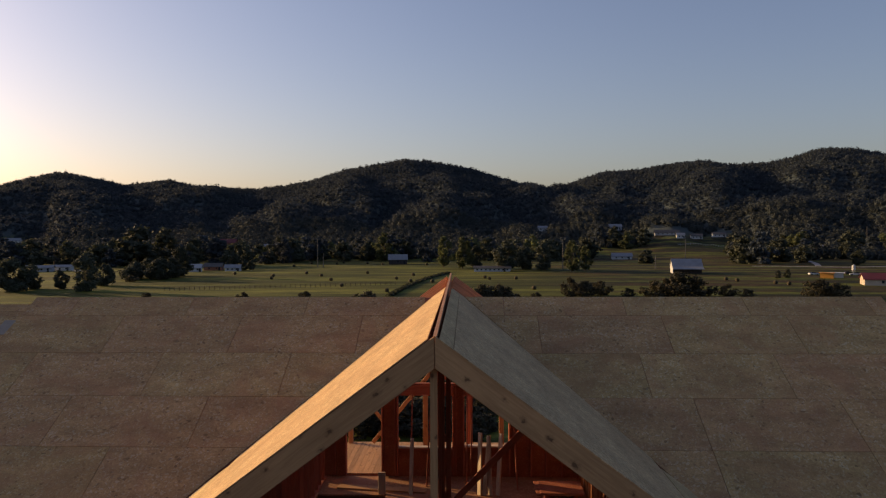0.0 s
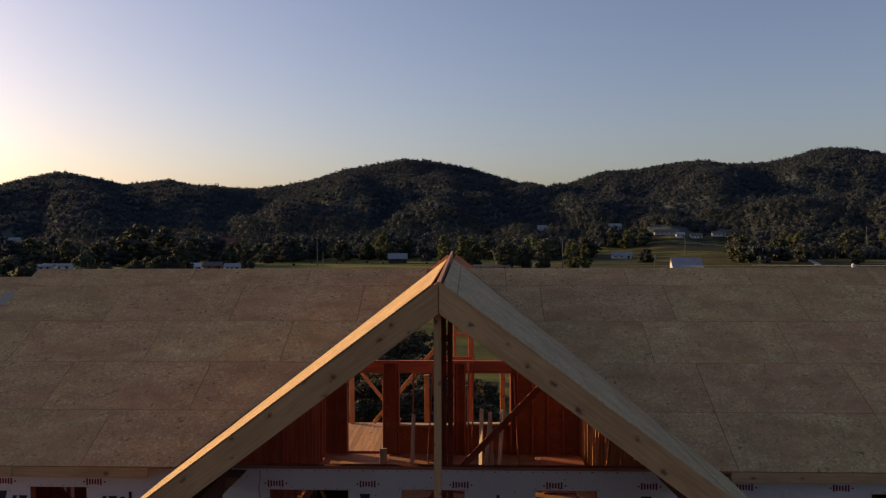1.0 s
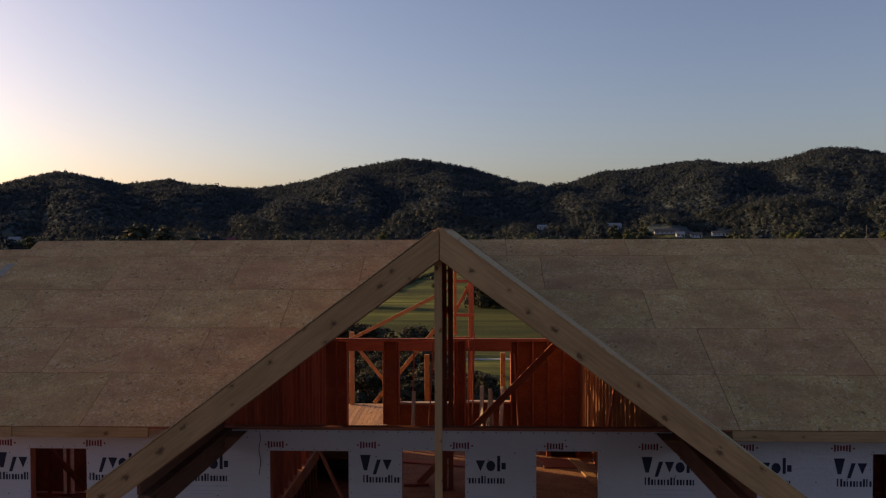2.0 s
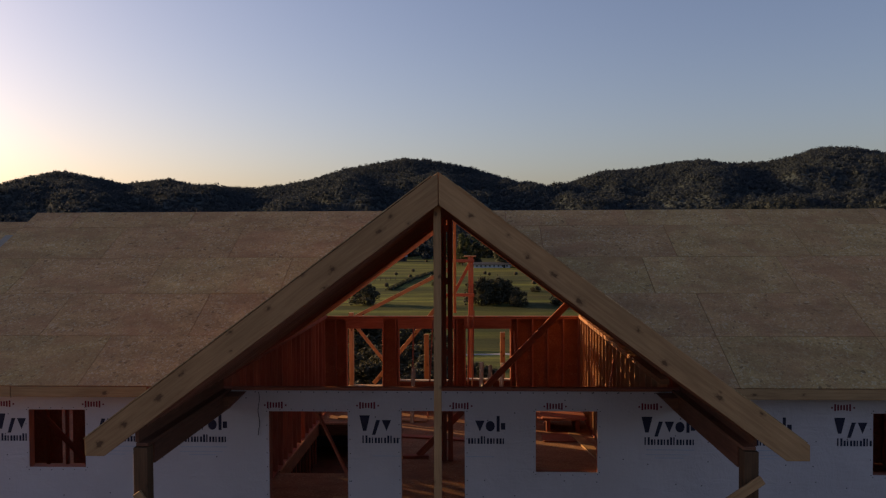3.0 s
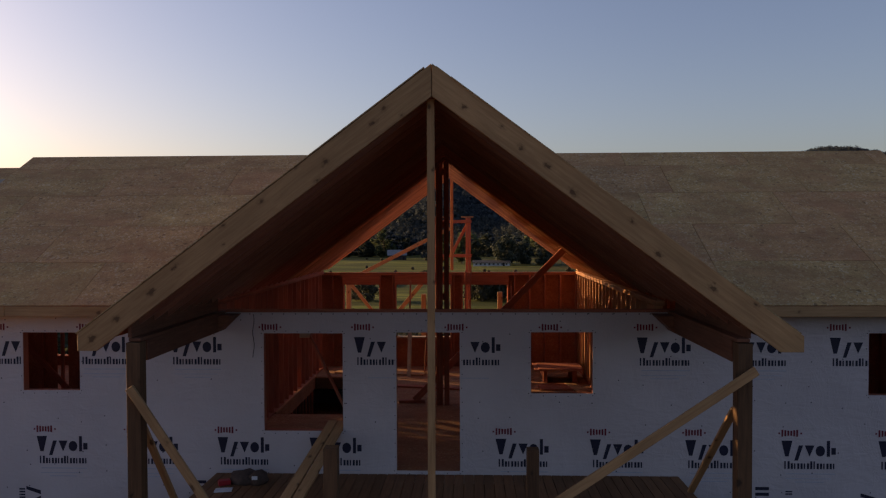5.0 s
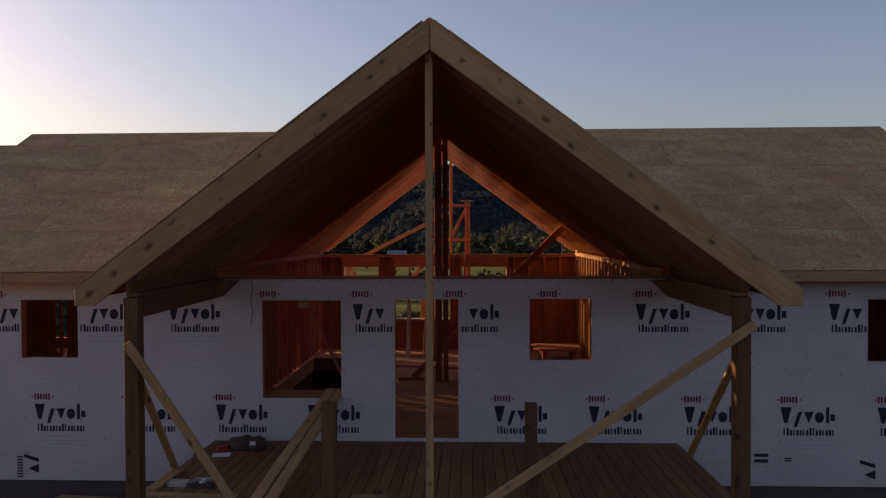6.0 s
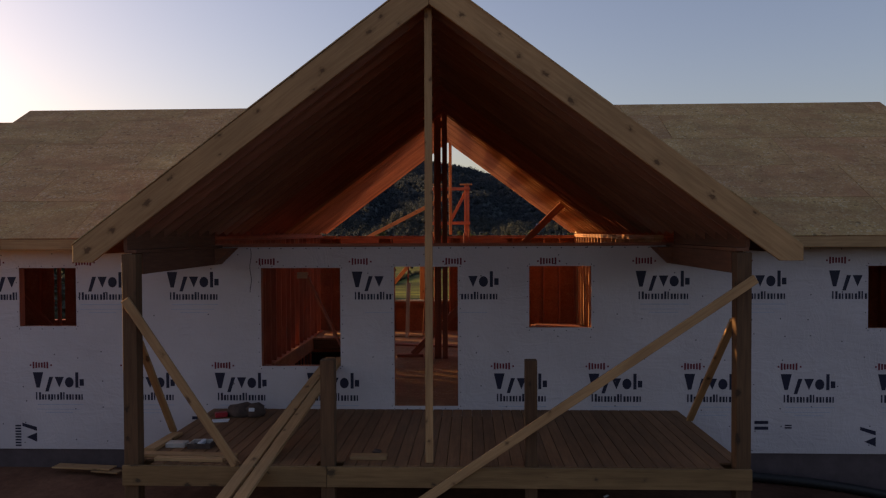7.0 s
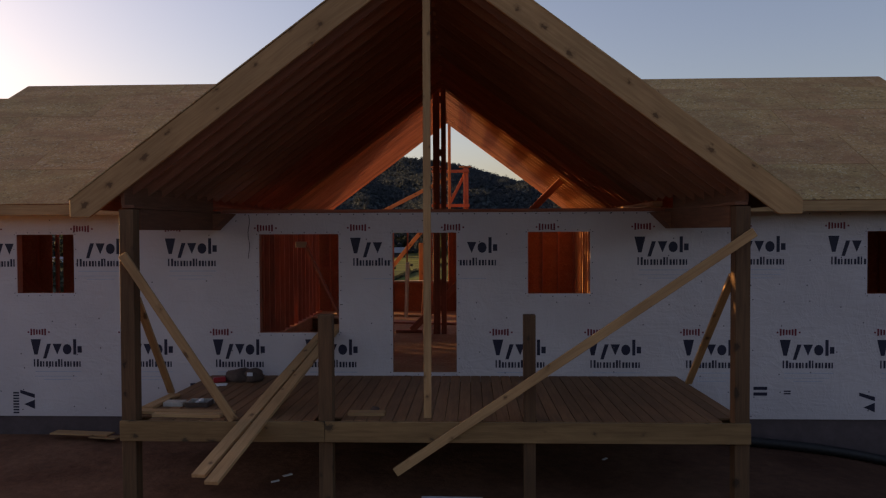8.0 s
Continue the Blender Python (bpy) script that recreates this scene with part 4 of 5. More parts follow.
# stair rail of short studs round the stair hole
rail = thing("stair_rail", (-3.3, 16.8, FLOOR_Z - 0.3), "row of short studs below the floor edge at the stair hole", "rail")
y = 14.98
while y < 18.7:
    stick("stud", (-3.35, y, -1.2), (-3.35, y, FLOOR_Z - 0.01), 0.038, 0.05, FIR, rail, (0, 1, 0), bevel=0)
    y += 0.35
block("rim", (-3.31, 18.71, 0.62), (-1.62, 18.74, FLOOR_Z - 0.03), POST_WOOD, rail)
block("curb", (-3.345, 14.9, FLOOR_Z + 0.002), (-3.305, 18.75, FLOOR_Z + 0.04), LIT_FRAMING, rail, "sunlit edge board")

# rear sills in pale wood, so the colour carries the sun on their tops
for x0, x1, z in ((-1.42, 0.03, 1.68), (0.36, 1.54, 1.72)):
    block("window_sill", (x0 + 0.005, REAR_Y - 0.15, z + 0.004), (x1 - 0.005, REAR_Y + 0.03, z + 0.04), PALE_WOOD, rear_wall, "rough sill board in a sunlit pale tone")
offcut = thing("upright_block", (-1.72, 18.9, FLOOR_Z), "pale offcut block stood upright on the subfloor", "offcut")
block("block", (-1.80, 18.8, FLOOR_Z), (-1.62, 18.86, FLOOR_Z + 0.55), PALE_WOOD, offcut)

# ---- rear porch, seen through the house ----
rear_porch = thing("rear_porch", (-0.7, 21.6, 0), "rear deck with bare posts, braces and a raised frame", "porch")
x = -3.3
while x < 2.3:
    block("deck_board", (x, 20.28, 0.92), (x + 0.138, 23.3, 0.95), PINE, rear_porch, bevel=0)
    x += 0.1445
for x, y, top in ((-0.80, 22.0, 2.70), (1.42, 22.0, 2.76), (-3.2, 23.2, 3.2), (2.2, 23.2, 0.9)):
    block("post", (x - 0.07, y - 0.07, -3.5), (x + 0.07, y + 0.07, top), PINE, rear_porch)
for x in (-0.45, -0.36, 0.46, 0.54):
    block("post", (x - 0.036, 22.58, 0.95), (x + 0.036, 22.67, 4.93), FIR, rear_porch)
block("king_stud", (0.02, 20.72, 3.46), (0.10, 20.76, 5.98), LIT_FRAMING, rear_porch)
for z in (3.10, 3.80, 4.82):
    stick("rail", (-0.52, 22.56, z), (0.60, 22.56, z), 0.04, 0.09, FIR, rear_porch)
stick("brace", (0.02, 22.68, 3.88), (0.48, 22.68, 4.76), 0.038, 0.09, FIR, rear_porch)
for x in (0.30, -0.58):
    stick("cap_board", (x, 22.62, 4.955), (x + 0.36, 22.62, 4.955), 0.14, 0.038, PINE, rear_porch)
stick("brace", (-3.15, 22.62, 3.05), (-0.05, 22.62, 4.62), 0.038, 0.11, PINE, rear_porch)
stick("brace", (-3.05, 22.4, 3.02), (-1.62, 22.4, 1.25), 0.038, 0.10, PINE, rear_porch)
stick("brace", (-2.45, 22.7, 1.10), (-0.25, 22.7, 3.75), 0.038, 0.12, PINE, rear_porch)

# ---- clutter on the porch and the ground ----
bag = thing("tool_bag", (-2.72, 10.85, deck_z(10.85)), "slumped dark canvas tool bag on the porch boards", "bag")


def lump(name, at, size, material, parent, seed, flat=0.0):
    rng = random.Random(seed)
    bm = bmesh.new()
    bmesh.ops.create_icosphere(bm, subdivisions=2, radius=1.0)
    for v in bm.verts:
        n = 1 + 0.35 * noise.noise(v.co * 1.7 + Vector((seed, 0, 0)))
        v.co = Vector((v.co.x * size[0] * n, v.co.y * size[1] * n, max(-flat, v.co.z) * size[2] * n))
        v.co += Vector(at)
    return part(name, bm, material, parent, smooth=True)


lump("body", (-2.72, 10.88, deck_z(10.88) + 0.065), (0.25, 0.2, 0.11), DARK_CLOTH, bag, 3, 0.6)
lump("flap", (-2.50, 10.82, deck_z(10.82) + 0.07), (0.15, 0.15, 0.12), DARK_CLOTH, bag, 8, 0.6)
block("tag", (-2.55, 10.65, deck_z(10.65) + 0.10), (-2.47, 10.665, deck_z(10.65) + 0.15), WHITE_PAPER, bag)
tagged(place("red_case", box_mesh(0.17, 0.12, 0.07, RED_PLASTIC, 0.012), pose(-3.05, 10.70, deck_z(10.75) + 0.037, 0, 0, 25)), "small red plastic tool case on the porch boards", "case")
tagged(place("paper_sheet", box_mesh(0.24, 0.17, 0.012, WHITE_PAPER, 0.002), pose(-3.02, 10.46, deck_z(10.46) + 0.008, -1.3, 0, 10)), "white paper sheet lying on the porch boards", "paper")
CARTON = plain("carton", (0.42, 0.37, 0.33), 0.75, 0.15, 8)
box = thing("nail_box", (-2.98, 9.15, deck_z(9.15)), "open white cardboard nail box on the porch edge", "box")
block("body", (-3.10, 9.07, deck_z(9.15)), (-2.86, 9.22, deck_z(9.15) + 0.055), CARTON, box)
crate = thing("tool_crate", (-2.68, 9.15, deck_z(9.15)), "dark shallow carton tray with pale rims", "crate")
for a, b in (((-2.82, 9.03, 0), (-2.54, 9.05, 0.1)), ((-2.82, 9.25, 0), (-2.54, 9.27, 0.1)), ((-2.82, 9.052, 0), (-2.80, 9.248, 0.1)), ((-2.56, 9.052, 0), (-2.54, 9.248, 0.1)), ((-2.798, 9.052, 0), (-2.562, 9.248, 0.015))):
    block("side", (a[0], a[1], deck_z(9.15) + a[2]), (b[0], b[1], deck_z(9.15) + b[2] * 0.6), CARTON if b[1] > 9.26 or b[0] < -2.79 else DARK_CLOTH, crate)
block("divider", (-2.70, 9.056, deck_z(9.15) + 0.016), (-2.66, 9.244, deck_z(9.15) + 0.07), WHITE_PAPER, crate)
for p0, p1, w in (((-3.26, 8.72, deck_z(8.65) + 0.02), (-2.10, 8.66, deck_z(8.65) + 0.02), 0.13), ((-3.0, 8.56, deck_z(8.65) + 0.02), (-2.2, 8.52, deck_z(8.65) + 0.02), 0.09), ((-3.22, 8.9, deck_z(8.9) + 0.021), (-3.2, 9.7, deck_z(9.7) + 0.021), 0.14), ((-0.78, 8.68, deck_z(8.65) + 0.02), (-0.36, 8.68, deck_z(8.65) + 0.02), 0.14)):
    loose("offcut_board", p0, p1, w, 0.038, PINE, "pine board offcut lying on the porch boards", "offcut", group="offcuts")
lump_thing = thing("work_glove", (-0.5, 8.85, deck_z(8.65)), "small dark work glove lying by an offcut", "glove")
lump("body", (-0.5, 8.86, deck_z(8.65) + 0.025), (0.05, 0.04, 0.03), DARK_CLOTH, lump_thing, 5, 0.8)
gz = terrain(-5.1, 11.0)
loose("scrap_board", (-5.62, 11.12, gz + 0.10), (-4.70, 11.02, gz + 0.10), 0.20, 0.02, PINE, "scrap board lying on the clay by the foundation", "offcut", group="offcuts")
loose("scrap_board", (-4.98, 11.0, gz + 0.075), (-4.55, 10.92, gz + 0.075), 0.15, 0.02, PINE, "scrap board lying on the clay by the foundation", "offcut", group="offcuts")
loose("white_board", (0.05, 8.62, terrain(0.4, 8.6) + 0.03), (0.75, 8.6, terrain(0.4, 8.6) + 0.03), 0.16, 0.03, WHITE_PAPER, "white board scrap lying on the clay before the porch", "offcut", group="offcuts")
for x, y, s in ((-1.75, 9.3, 0.05), (-1.65, 9.55, 0.06), (2.45, 10.3, 0.04), (-2.6, 7.9, 0.07), (-1.2, 8.3, 0.05)):
    z = terrain(x, y)
    tagged(place("scrap", box_mesh(s * 2, s, 0.012, WHITE_PAPER, 0.002), pose(x, y, z + 0.012, 4, 6, x * 90)), "scrap of pale wrapping on the bare clay", "scrap", "scraps")


def drain_pipe():
    """A black corrugated pipe that lies along the foundation."""
    pts = []
    for i in range(60):
        x = 4.0 + i * 0.11
        y = 11.05 - 0.05 * math.sin(i * 0.2)
        pts.append(Vector((x, y, terrain(x, y) + 0.07)))
    bm = bmesh.new()
    prev = None
    for i, p in enumerate(pts):
        for sub in (0, 1):
            rad = 0.075 if sub == 0 else 0.062
            q = p + Vector((0.055 * sub, 0, 0))
            ring = [bm.verts.new(q + Vector((0, rad * math.cos(a * math.pi / 4), rad * math.sin(a * math.pi / 4)))) for a in range(8)]
            if prev:
                for a in range(8):
                    b = (a + 1) % 8
                    bm.faces.new((prev[a], prev[b], ring[b], ring[a]))
            prev = ring
    ob = part("drain_pipe", bm, BLACK_PLASTIC, None, smooth=True)
    tagged(ob, "black corrugated drain pipe lying along the foundation", "pipe")


drain_pipe()


def hanging_cord():
    """A thin cord that hangs from the wall's top edge against the wrap."""
    pts = [Vector((-2.70 + 0.012 * math.sin(i * 1.1), WALL_Y - 0.012, 3.30 - 0.066 * i)) for i in range(11)]
    ob = thing("hanging_cord", pts[0], "thin dark cord hanging down the white house wrap", "cord")
    for a, b in zip(pts, pts[1:]):
        stick("strand", a, b, 0.007, 0.007, BLACK_PLASTIC, ob, (0, 1, 0), bevel=0)


hanging_cord()


# ---- the valley: trees, bushes, farm buildings, bales ----
def spot(u, depth):
    """The place on the ground at a bearing and a distance north of the porch."""
    ca, sa_ = math.cos(radians(2.2)), math.sin(radians(2.2))
    side = (u - 784) / 1328 * depth
    x = 0.57 + side * ca - depth * sa_
    y = 0.15 + depth * ca + side * sa_
    return x, y, terrain(x, y)


def valley(v):
    """Distance at which the flat valley floor lies at the dip v below eye level."""
    return 20.6 * 1328 / (v - 408)


def icosa():
    g = (1 + 5 ** 0.5) / 2
    v0 = np.array([(-1, g, 0), (1, g, 0), (-1, -g, 0), (1, -g, 0), (0, -1, g), (0, 1, g), (0, -1, -g), (0, 1, -g), (g, 0, -1), (g, 0, 1), (-g, 0, -1), (-g, 0, 1)]) / 1.902
    bm = bmesh.new()
    vs = [bm.verts.new(p) for p in v0]
    hull = bmesh.ops.convex_hull(bm, input=vs)
    bm.verts.index_update()
    f0 = np.array([[v.index for v in f.verts] for f in bm.faces])
    bm.free()
    return v0, f0


OCTA_V = np.array([(1, 0, 0), (-1, 0, 0), (0, 1, 0), (0, -1, 0), (0, 0, 1), (0, 0, -1)], float)
OCTA_F = np.array([(0, 2, 4), (2, 1, 4), (1, 3, 4), (3, 0, 4), (2, 0, 5), (1, 2, 5), (3, 1, 5), (0, 3, 5)])
CLUMP_V, CLUMP_F = icosa()
RNG = np.random.default_rng(11)


def clumps_mesh(name, centres, sizes, material, base_v, base_f, rough=0.45, flat=0.8):
    """Many small leafy clumps in one mesh."""
    n, nv = len(centres), len(base_v)
    v = np.repeat(base_v[None], n, 0)
    v = v * (1 + rough * (RNG.random((n, nv, 1)) - 0.5) * 2)
    a = RNG.random(n) * 6.283
    c, s = np.cos(a)[:, None], np.sin(a)[:, None]
    v = np.stack([v[..., 0] * c - v[..., 1] * s, v[..., 0] * s + v[..., 1] * c, v[..., 2] * flat], -1)
    v = v * sizes[:, None, None] + centres[:, None, :]
    f = base_f[None] + (np.arange(n) * nv)[:, None, None]
    me = bpy.data.meshes.new(name)
    me.from_pydata(v.reshape(-1, 3), [], f.reshape(-1, 3))
    me.materials.append(material)
    return me


def leaf_cards(name, centres, sizes, material, out=None):
    """Loose four-cornered leaf sprays at all angles, in one mesh."""
    n = len(centres)
    a = RNG.normal(size=(n, 3))
    a /= np.linalg.norm(a, axis=1, keepdims=True)
    b = np.cross(a, RNG.normal(size=(n, 3)))
    b /= np.linalg.norm(b, axis=1, keepdims=True)
    c = np.cross(a, b)
    if out is not None:
        # sprays lie mostly along the crown's surface
        c = out / np.maximum(1e-6, np.linalg.norm(out, axis=1, keepdims=True)) + RNG.normal(size=(n, 3)) * 0.33
        c /= np.linalg.norm(c, axis=1, keepdims=True)
        a = np.cross(c, a)
        a /= np.linalg.norm(a, axis=1, keepdims=True)
        b = np.cross(c, a)
    k = 0.6 + 0.8 * RNG.random((n, 4, 1))
    v = np.stack([a, b, -a, -b], 1) * k + c[:, None] * (RNG.random((n, 4, 1)) - 0.5) * 0.5
    v = v * sizes[:, None, None] + centres[:, None]
    f = np.arange(n * 4).reshape(n, 4)
    me = bpy.data.meshes.new(name)
    me.from_pydata(v.reshape(-1, 3), [], f)
    me.materials.append(material)
    return me


def crown_points(n, height, radius, low, lobes):
    """Centres of leaf sprays on many uneven lobes round a trunk, wide below and ragged above, with gaps between them."""
    heads = []
    lop = RNG.random() * 6.283
    for i in range(lobes):
        t = (i + RNG.random()) / lobes
        a = RNG.random() * 6.283
        env = radius * (1 - 0.8 * max(0.0, (t - 0.3) / 0.7) ** 1.5) * (1 + 0.3 * math.sin(a + lop)) * (0.62 + 0.5 * min(1.0, t * 3))
        r = radius * (0.17 + 0.24 * RNG.random()) * (1 - 0.3 * t)
        d = max(0.0, env - r) * (0.55 + 0.5 * RNG.random())
        z = min(height - r * 0.8, max(low + r * 0.7, low + (height - low) * t))
        heads.append((Vector((math.cos(a) * d, math.sin(a) * d, z)), r))
    pts, dirs = [], []
    total = sum(r * r for c, r in heads)
    for c, r in heads:
        for _ in range(max(3, int(n * r * r / total))):
            d = Vector(RNG.normal(size=3)).normalized()
            d.z = d.z * 0.9 + 0.12
            pts.append((c + d * r * (0.5 + 0.55 * RNG.random() ** 0.7))[:])
            dirs.append((d.x, d.y, d.z + 0.2))
    return np.array(pts), np.array(dirs)


def tree_parts(height, radius, low, n, lobes, leaf, size=1.0):
    """Trunk with limbs, and a crown of leaf clumps, for a tree of that height at the origin."""
    bm = bmesh.new()

    def limb(p0, p1, r0, r1, bend):
        prev = None
        for i in range(5):
            t = i / 4
            p = p0.lerp(p1, t) + bend * math.sin(t * math.pi)
            r = r0 + (r1 - r0) * t
            ring = [bm.verts.new(p + Vector((r * math.cos(a * 1.0472), r * math.sin(a * 1.0472), 0))) for a in range(6)]
            if prev:
                for a in range(6):
                    b = (a + 1) % 6
                    bm.faces.new((prev[a], prev[b], ring[b], ring[a]))
            prev = ring
        bm.faces.new(prev)
    tr = height * 0.022
    limb(Vector((0, 0, -0.5)), Vector((0.1, 0.05, height * 0.7)), tr, tr * 0.3, Vector((0.12, 0.1, 0)))
    for k in range(6):
        a = k * 1.05 + RNG.random()
        z = low * 0.8 + (height * 0.6 - low * 0.8) * k / 6
        out = Vector((math.cos(a), math.sin(a), 0.55)) * radius * (0.55 + 0.3 * RNG.random())
        limb(Vector((0.05, 0.03, z)), Vector((0, 0, z)) + out, tr * 0.45, tr * 0.12, Vector((0, 0, 0.3)))
    trunk = mesh_of(bm, "trunk", BARK, True)
    pts, dirs = crown_points(n, height, radius, low, lobes)
    n = len(pts)
    core = clumps_mesh("core", pts, radius * size * (0.05 + 0.06 * RNG.random(n)), leaf, OCTA_V, OCTA_F, 0.5, 0.8)
    around = np.repeat(pts, 5, 0) + RNG.normal(size=(5 * n, 3)) * radius * 0.06 * size
    crown = leaf_cards("crown", around, radius * size * (0.028 + 0.042 * RNG.random(5 * n)), leaf, np.repeat(dirs, 5, 0))
    bm = bmesh.new()
    bm.from_mesh(core)
    bm.from_mesh(crown)
    bm.to_mesh(crown)
    bm.free()
    return trunk, crown


def tree_thing(name, label, category, meshes, group):
    ob = thing(name, (0, 0, -200), label, category, group)
    for part_name, me in zip(("trunk", "crown"), meshes):
        place(part_name, me, Matrix.Translation((0, 0, -200)), ob)
    return ob


DARK_TREE, BROAD_TREE, TALL_TREE, PALE_TREE = ("full dark green broadleaf tree at the field's edge", "broad dark green tree standing in the valley",
                                                "tall narrow green tree standing in the valley", "sunlit pale green tree by the field road")
TREES = [tree_thing("tree", label, "tree", tree_parts(h, r, low, n, lobes, leaf), "field trees")
         for label, h, r, low, n, lobes, leaf in ((DARK_TREE, 12, 5.2, 0.3, 680, 26, LEAVES), (BROAD_TREE, 11, 6.4, 0.2, 720, 30, LEAVES), (TALL_TREE, 14, 4.4, 0.6, 620, 26, LEAVES),
                                                  (PALE_TREE, 13, 4.6, 0.9, 700, 24, LEAVES_PALE), (DARK_TREE, 12, 5.6, 0.3, 680, 22, LEAVES))]
FAR_TREES = [tree_thing("tree", label, "tree", tree_parts(h, r, low, 230, lobes, leaf, 1.7), "field trees")
             for label, h, r, low, lobes, leaf in ((DARK_TREE, 12, 4.8, 0.0, 18, LEAVES), (BROAD_TREE, 11, 5.8, 0.0, 20, LEAVES), (TALL_TREE, 14, 4.2, 0.0, 18, HAZY_FOREST), (PALE_TREE, 12, 4.8, 0.3, 18, LEAVES_PALE), (DARK_TREE, 13, 5.2, 0.0, 22, HAZY_FOREST))]
BUSHES = [tree_thing("bush", "low spreading dark green bush in the pasture", "bush", tree_parts(4.0, 3.4, 0.0, 420, 30, SHRUB_LEAVES, 0.8), "bushes"),
          tree_thing("bush", "rounded olive bush in the pasture", "bush", tree_parts(4.6, 3.0, 0.0, 420, 28, SHRUB_LEAVES, 0.8), "bushes")]
BASE_H = {0: 12, 1: 11, 2: 14, 3: 13, 4: 12}


def plant(source, u, depth, scale, wide=1.0):
    x, y, z = spot(u, depth)
    ob = copy_thing(source, pose(x, y, z - 0.1, 0, 0, RNG.random() * 360))
    ob.scale = (scale * wide, scale * wide, scale)
    return ob


def grove(rows):
    """Trees of one part of the valley: bearing, foot, height, kind, width."""
    for u, v, h, k, wide in rows:
        d = valley(v)
        k = 4 if k == 0 and u % 4 < 2 else k
        plant(TREES[k] if d < 420 or k == 3 else FAR_TREES[k], u, d, h * d / 1328 / BASE_H[k], wide)


WEST_TREES = ((12, 512, 58, 1, 1.2), (52, 508, 42, 1, 1.1), (104, 508, 34, 0, 1.0), (150, 512, 62, 0, 1.1), (188, 503, 38, 1, 1.0), (240, 492, 30, 1, 1.4), (282, 494, 38, 1, 1.3), (262, 490, 34, 4, 1.5), (302, 491, 36, 4, 1.4), (228, 494, 24, 1, 1.6),
              (318, 488, 52, 0, 1.0), (245, 468, 66, 1, 1.2), (290, 466, 62, 0, 1.2), (95, 466, 50, 2, 1.2), (180, 470, 40, 1, 1.3), (215, 462, 36, 0, 1.2))
MIDDLE_TREES = ((380, 468, 44, 0, 1.1), (345, 462, 40, 1, 1.0), (430, 462, 36, 0, 1.2), (468, 467, 20, 0, 1.2), (478, 467, 22, 1, 1.0), (610, 462, 34, 1, 1.2), (680, 462, 50, 3, 1.1),
                (650, 460, 34, 0, 1.2), (752, 464, 44, 0, 1.0), (785, 474, 54, 3, 0.9), (818, 476, 56, 3, 0.95), (842, 474, 38, 0, 1.0), (430, 478, 16, 0, 1.2), (442, 477, 16, 1, 1.0),
                (520, 462, 40, 1, 1.2), (560, 460, 36, 0, 1.3))
EAST_TREES = ((900, 480, 54, 0, 1.15), (925, 478, 40, 1, 1.0), (962, 480, 46, 0, 1.05), (1012, 484, 56, 3, 0.95), (1035, 482, 44, 3, 0.9), (1310, 470, 46, 1, 1.2), (1345, 472, 52, 0, 1.2),
              (1380, 468, 40, 1, 1.2), (1378, 496, 14, 0, 1.2), (1394, 495, 16, 0, 1.1), (1145, 468, 24, 1, 1.3), (1420, 470, 30, 1, 1.2), (1520, 474, 26, 0, 1.3))
for group in (WEST_TREES, MIDDLE_TREES, EAST_TREES):
    grove(group)
extra = random.Random(21)
for lo, hi, d0, d1, n in ((-10, 520, 430, 570, 52), (1290, 1580, 470, 600, 30), (820, 1050, 500, 590, 30), (500, 780, 520, 590, 34), (1060, 1160, 640, 700, 8)):
    for i in range(n):
        k = extra.choice((0, 0, 1, 1, 1, 2, 4, 4, 4, 3, 0))
        plant(FAR_TREES[k], extra.uniform(lo, hi), extra.uniform(d0, d1), extra.uniform(0.75, 1.4), 1.25)
for u, v, h, k, wide in ((540, 526, 13, 0, 1.3), (430, 526, 12, 0, 1.2),  (1008, 528, 36, 1, 0.8), (1035, 528, 28, 0, 1.3), (1062, 526, 26, 0, 1.1), (1178, 529, 34, 1, 0.9), (1205, 530, 44, 0, 1.2), (1160, 530, 30, 0, 1.2),
                         (1235, 528, 30, 0, 1.2), (1452, 530, 32, 0, 1.2), (1482, 530, 26, 0, 1.2), (230, 497, 12, 0, 1.3), (260, 522, 8, 0, 1.6), (770, 516, 7, 0, 1.3), (1290, 528, 22, 1, 1.5), (1320, 530, 16, 1, 1.6), (1110, 528, 16, 1, 1.5), (950, 529, 10, 0, 1.4)):
    d = valley(v)
    plant(BUSHES[k], u, d, h * d / 1328 / (4.0 if k == 0 else 4.6), wide)
# larger bushes in the near pasture
for u, d, h, k, wide in ((650, 190, 5.2, 0, 1.1), (852, 188, 6.8, 0, 0.8), (868, 190, 6.2, 0, 0.8), (884, 191, 6.6, 0, 0.7), (897, 192, 5.8, 0, 0.8), (915, 184, 4.2, 0, 0.9), (985, 186, 4.0, 1, 1.0)):
    plant(BUSHES[k], u, d, h / (4.0 if k == 0 else 4.6), wide)
plant(TREES[4], 90, 58, 0.62, 1.0)
plant(TREES[0], 112, 66, 0.6, 1.0)
# shrubs on the slope just behind the house
for i in range(26):
    lo, hi = ((580, 700), (710, 760))[i % 2]
    d = extra.uniform(46, 74)
    plant(BUSHES[0 if i % 4 else 1], extra.uniform(lo, hi), d, extra.uniform(0.42, 0.62), 1.3)
for i in range(12):
    plant(BUSHES[0 if i % 3 else 1], extra.uniform(800, 890), extra.uniform(45, 57), extra.uniform(0.28, 0.42), 1.3)
for u, d, s, k in ((640, 100, 1.1, 0), (612, 98, 1.2, 0), (668, 104, 1.0, 0), (720, 96, 1.0, 0), (745, 104, 1.0, 0)):
    plant(BUSHES[k], u, d, s, 1.2)


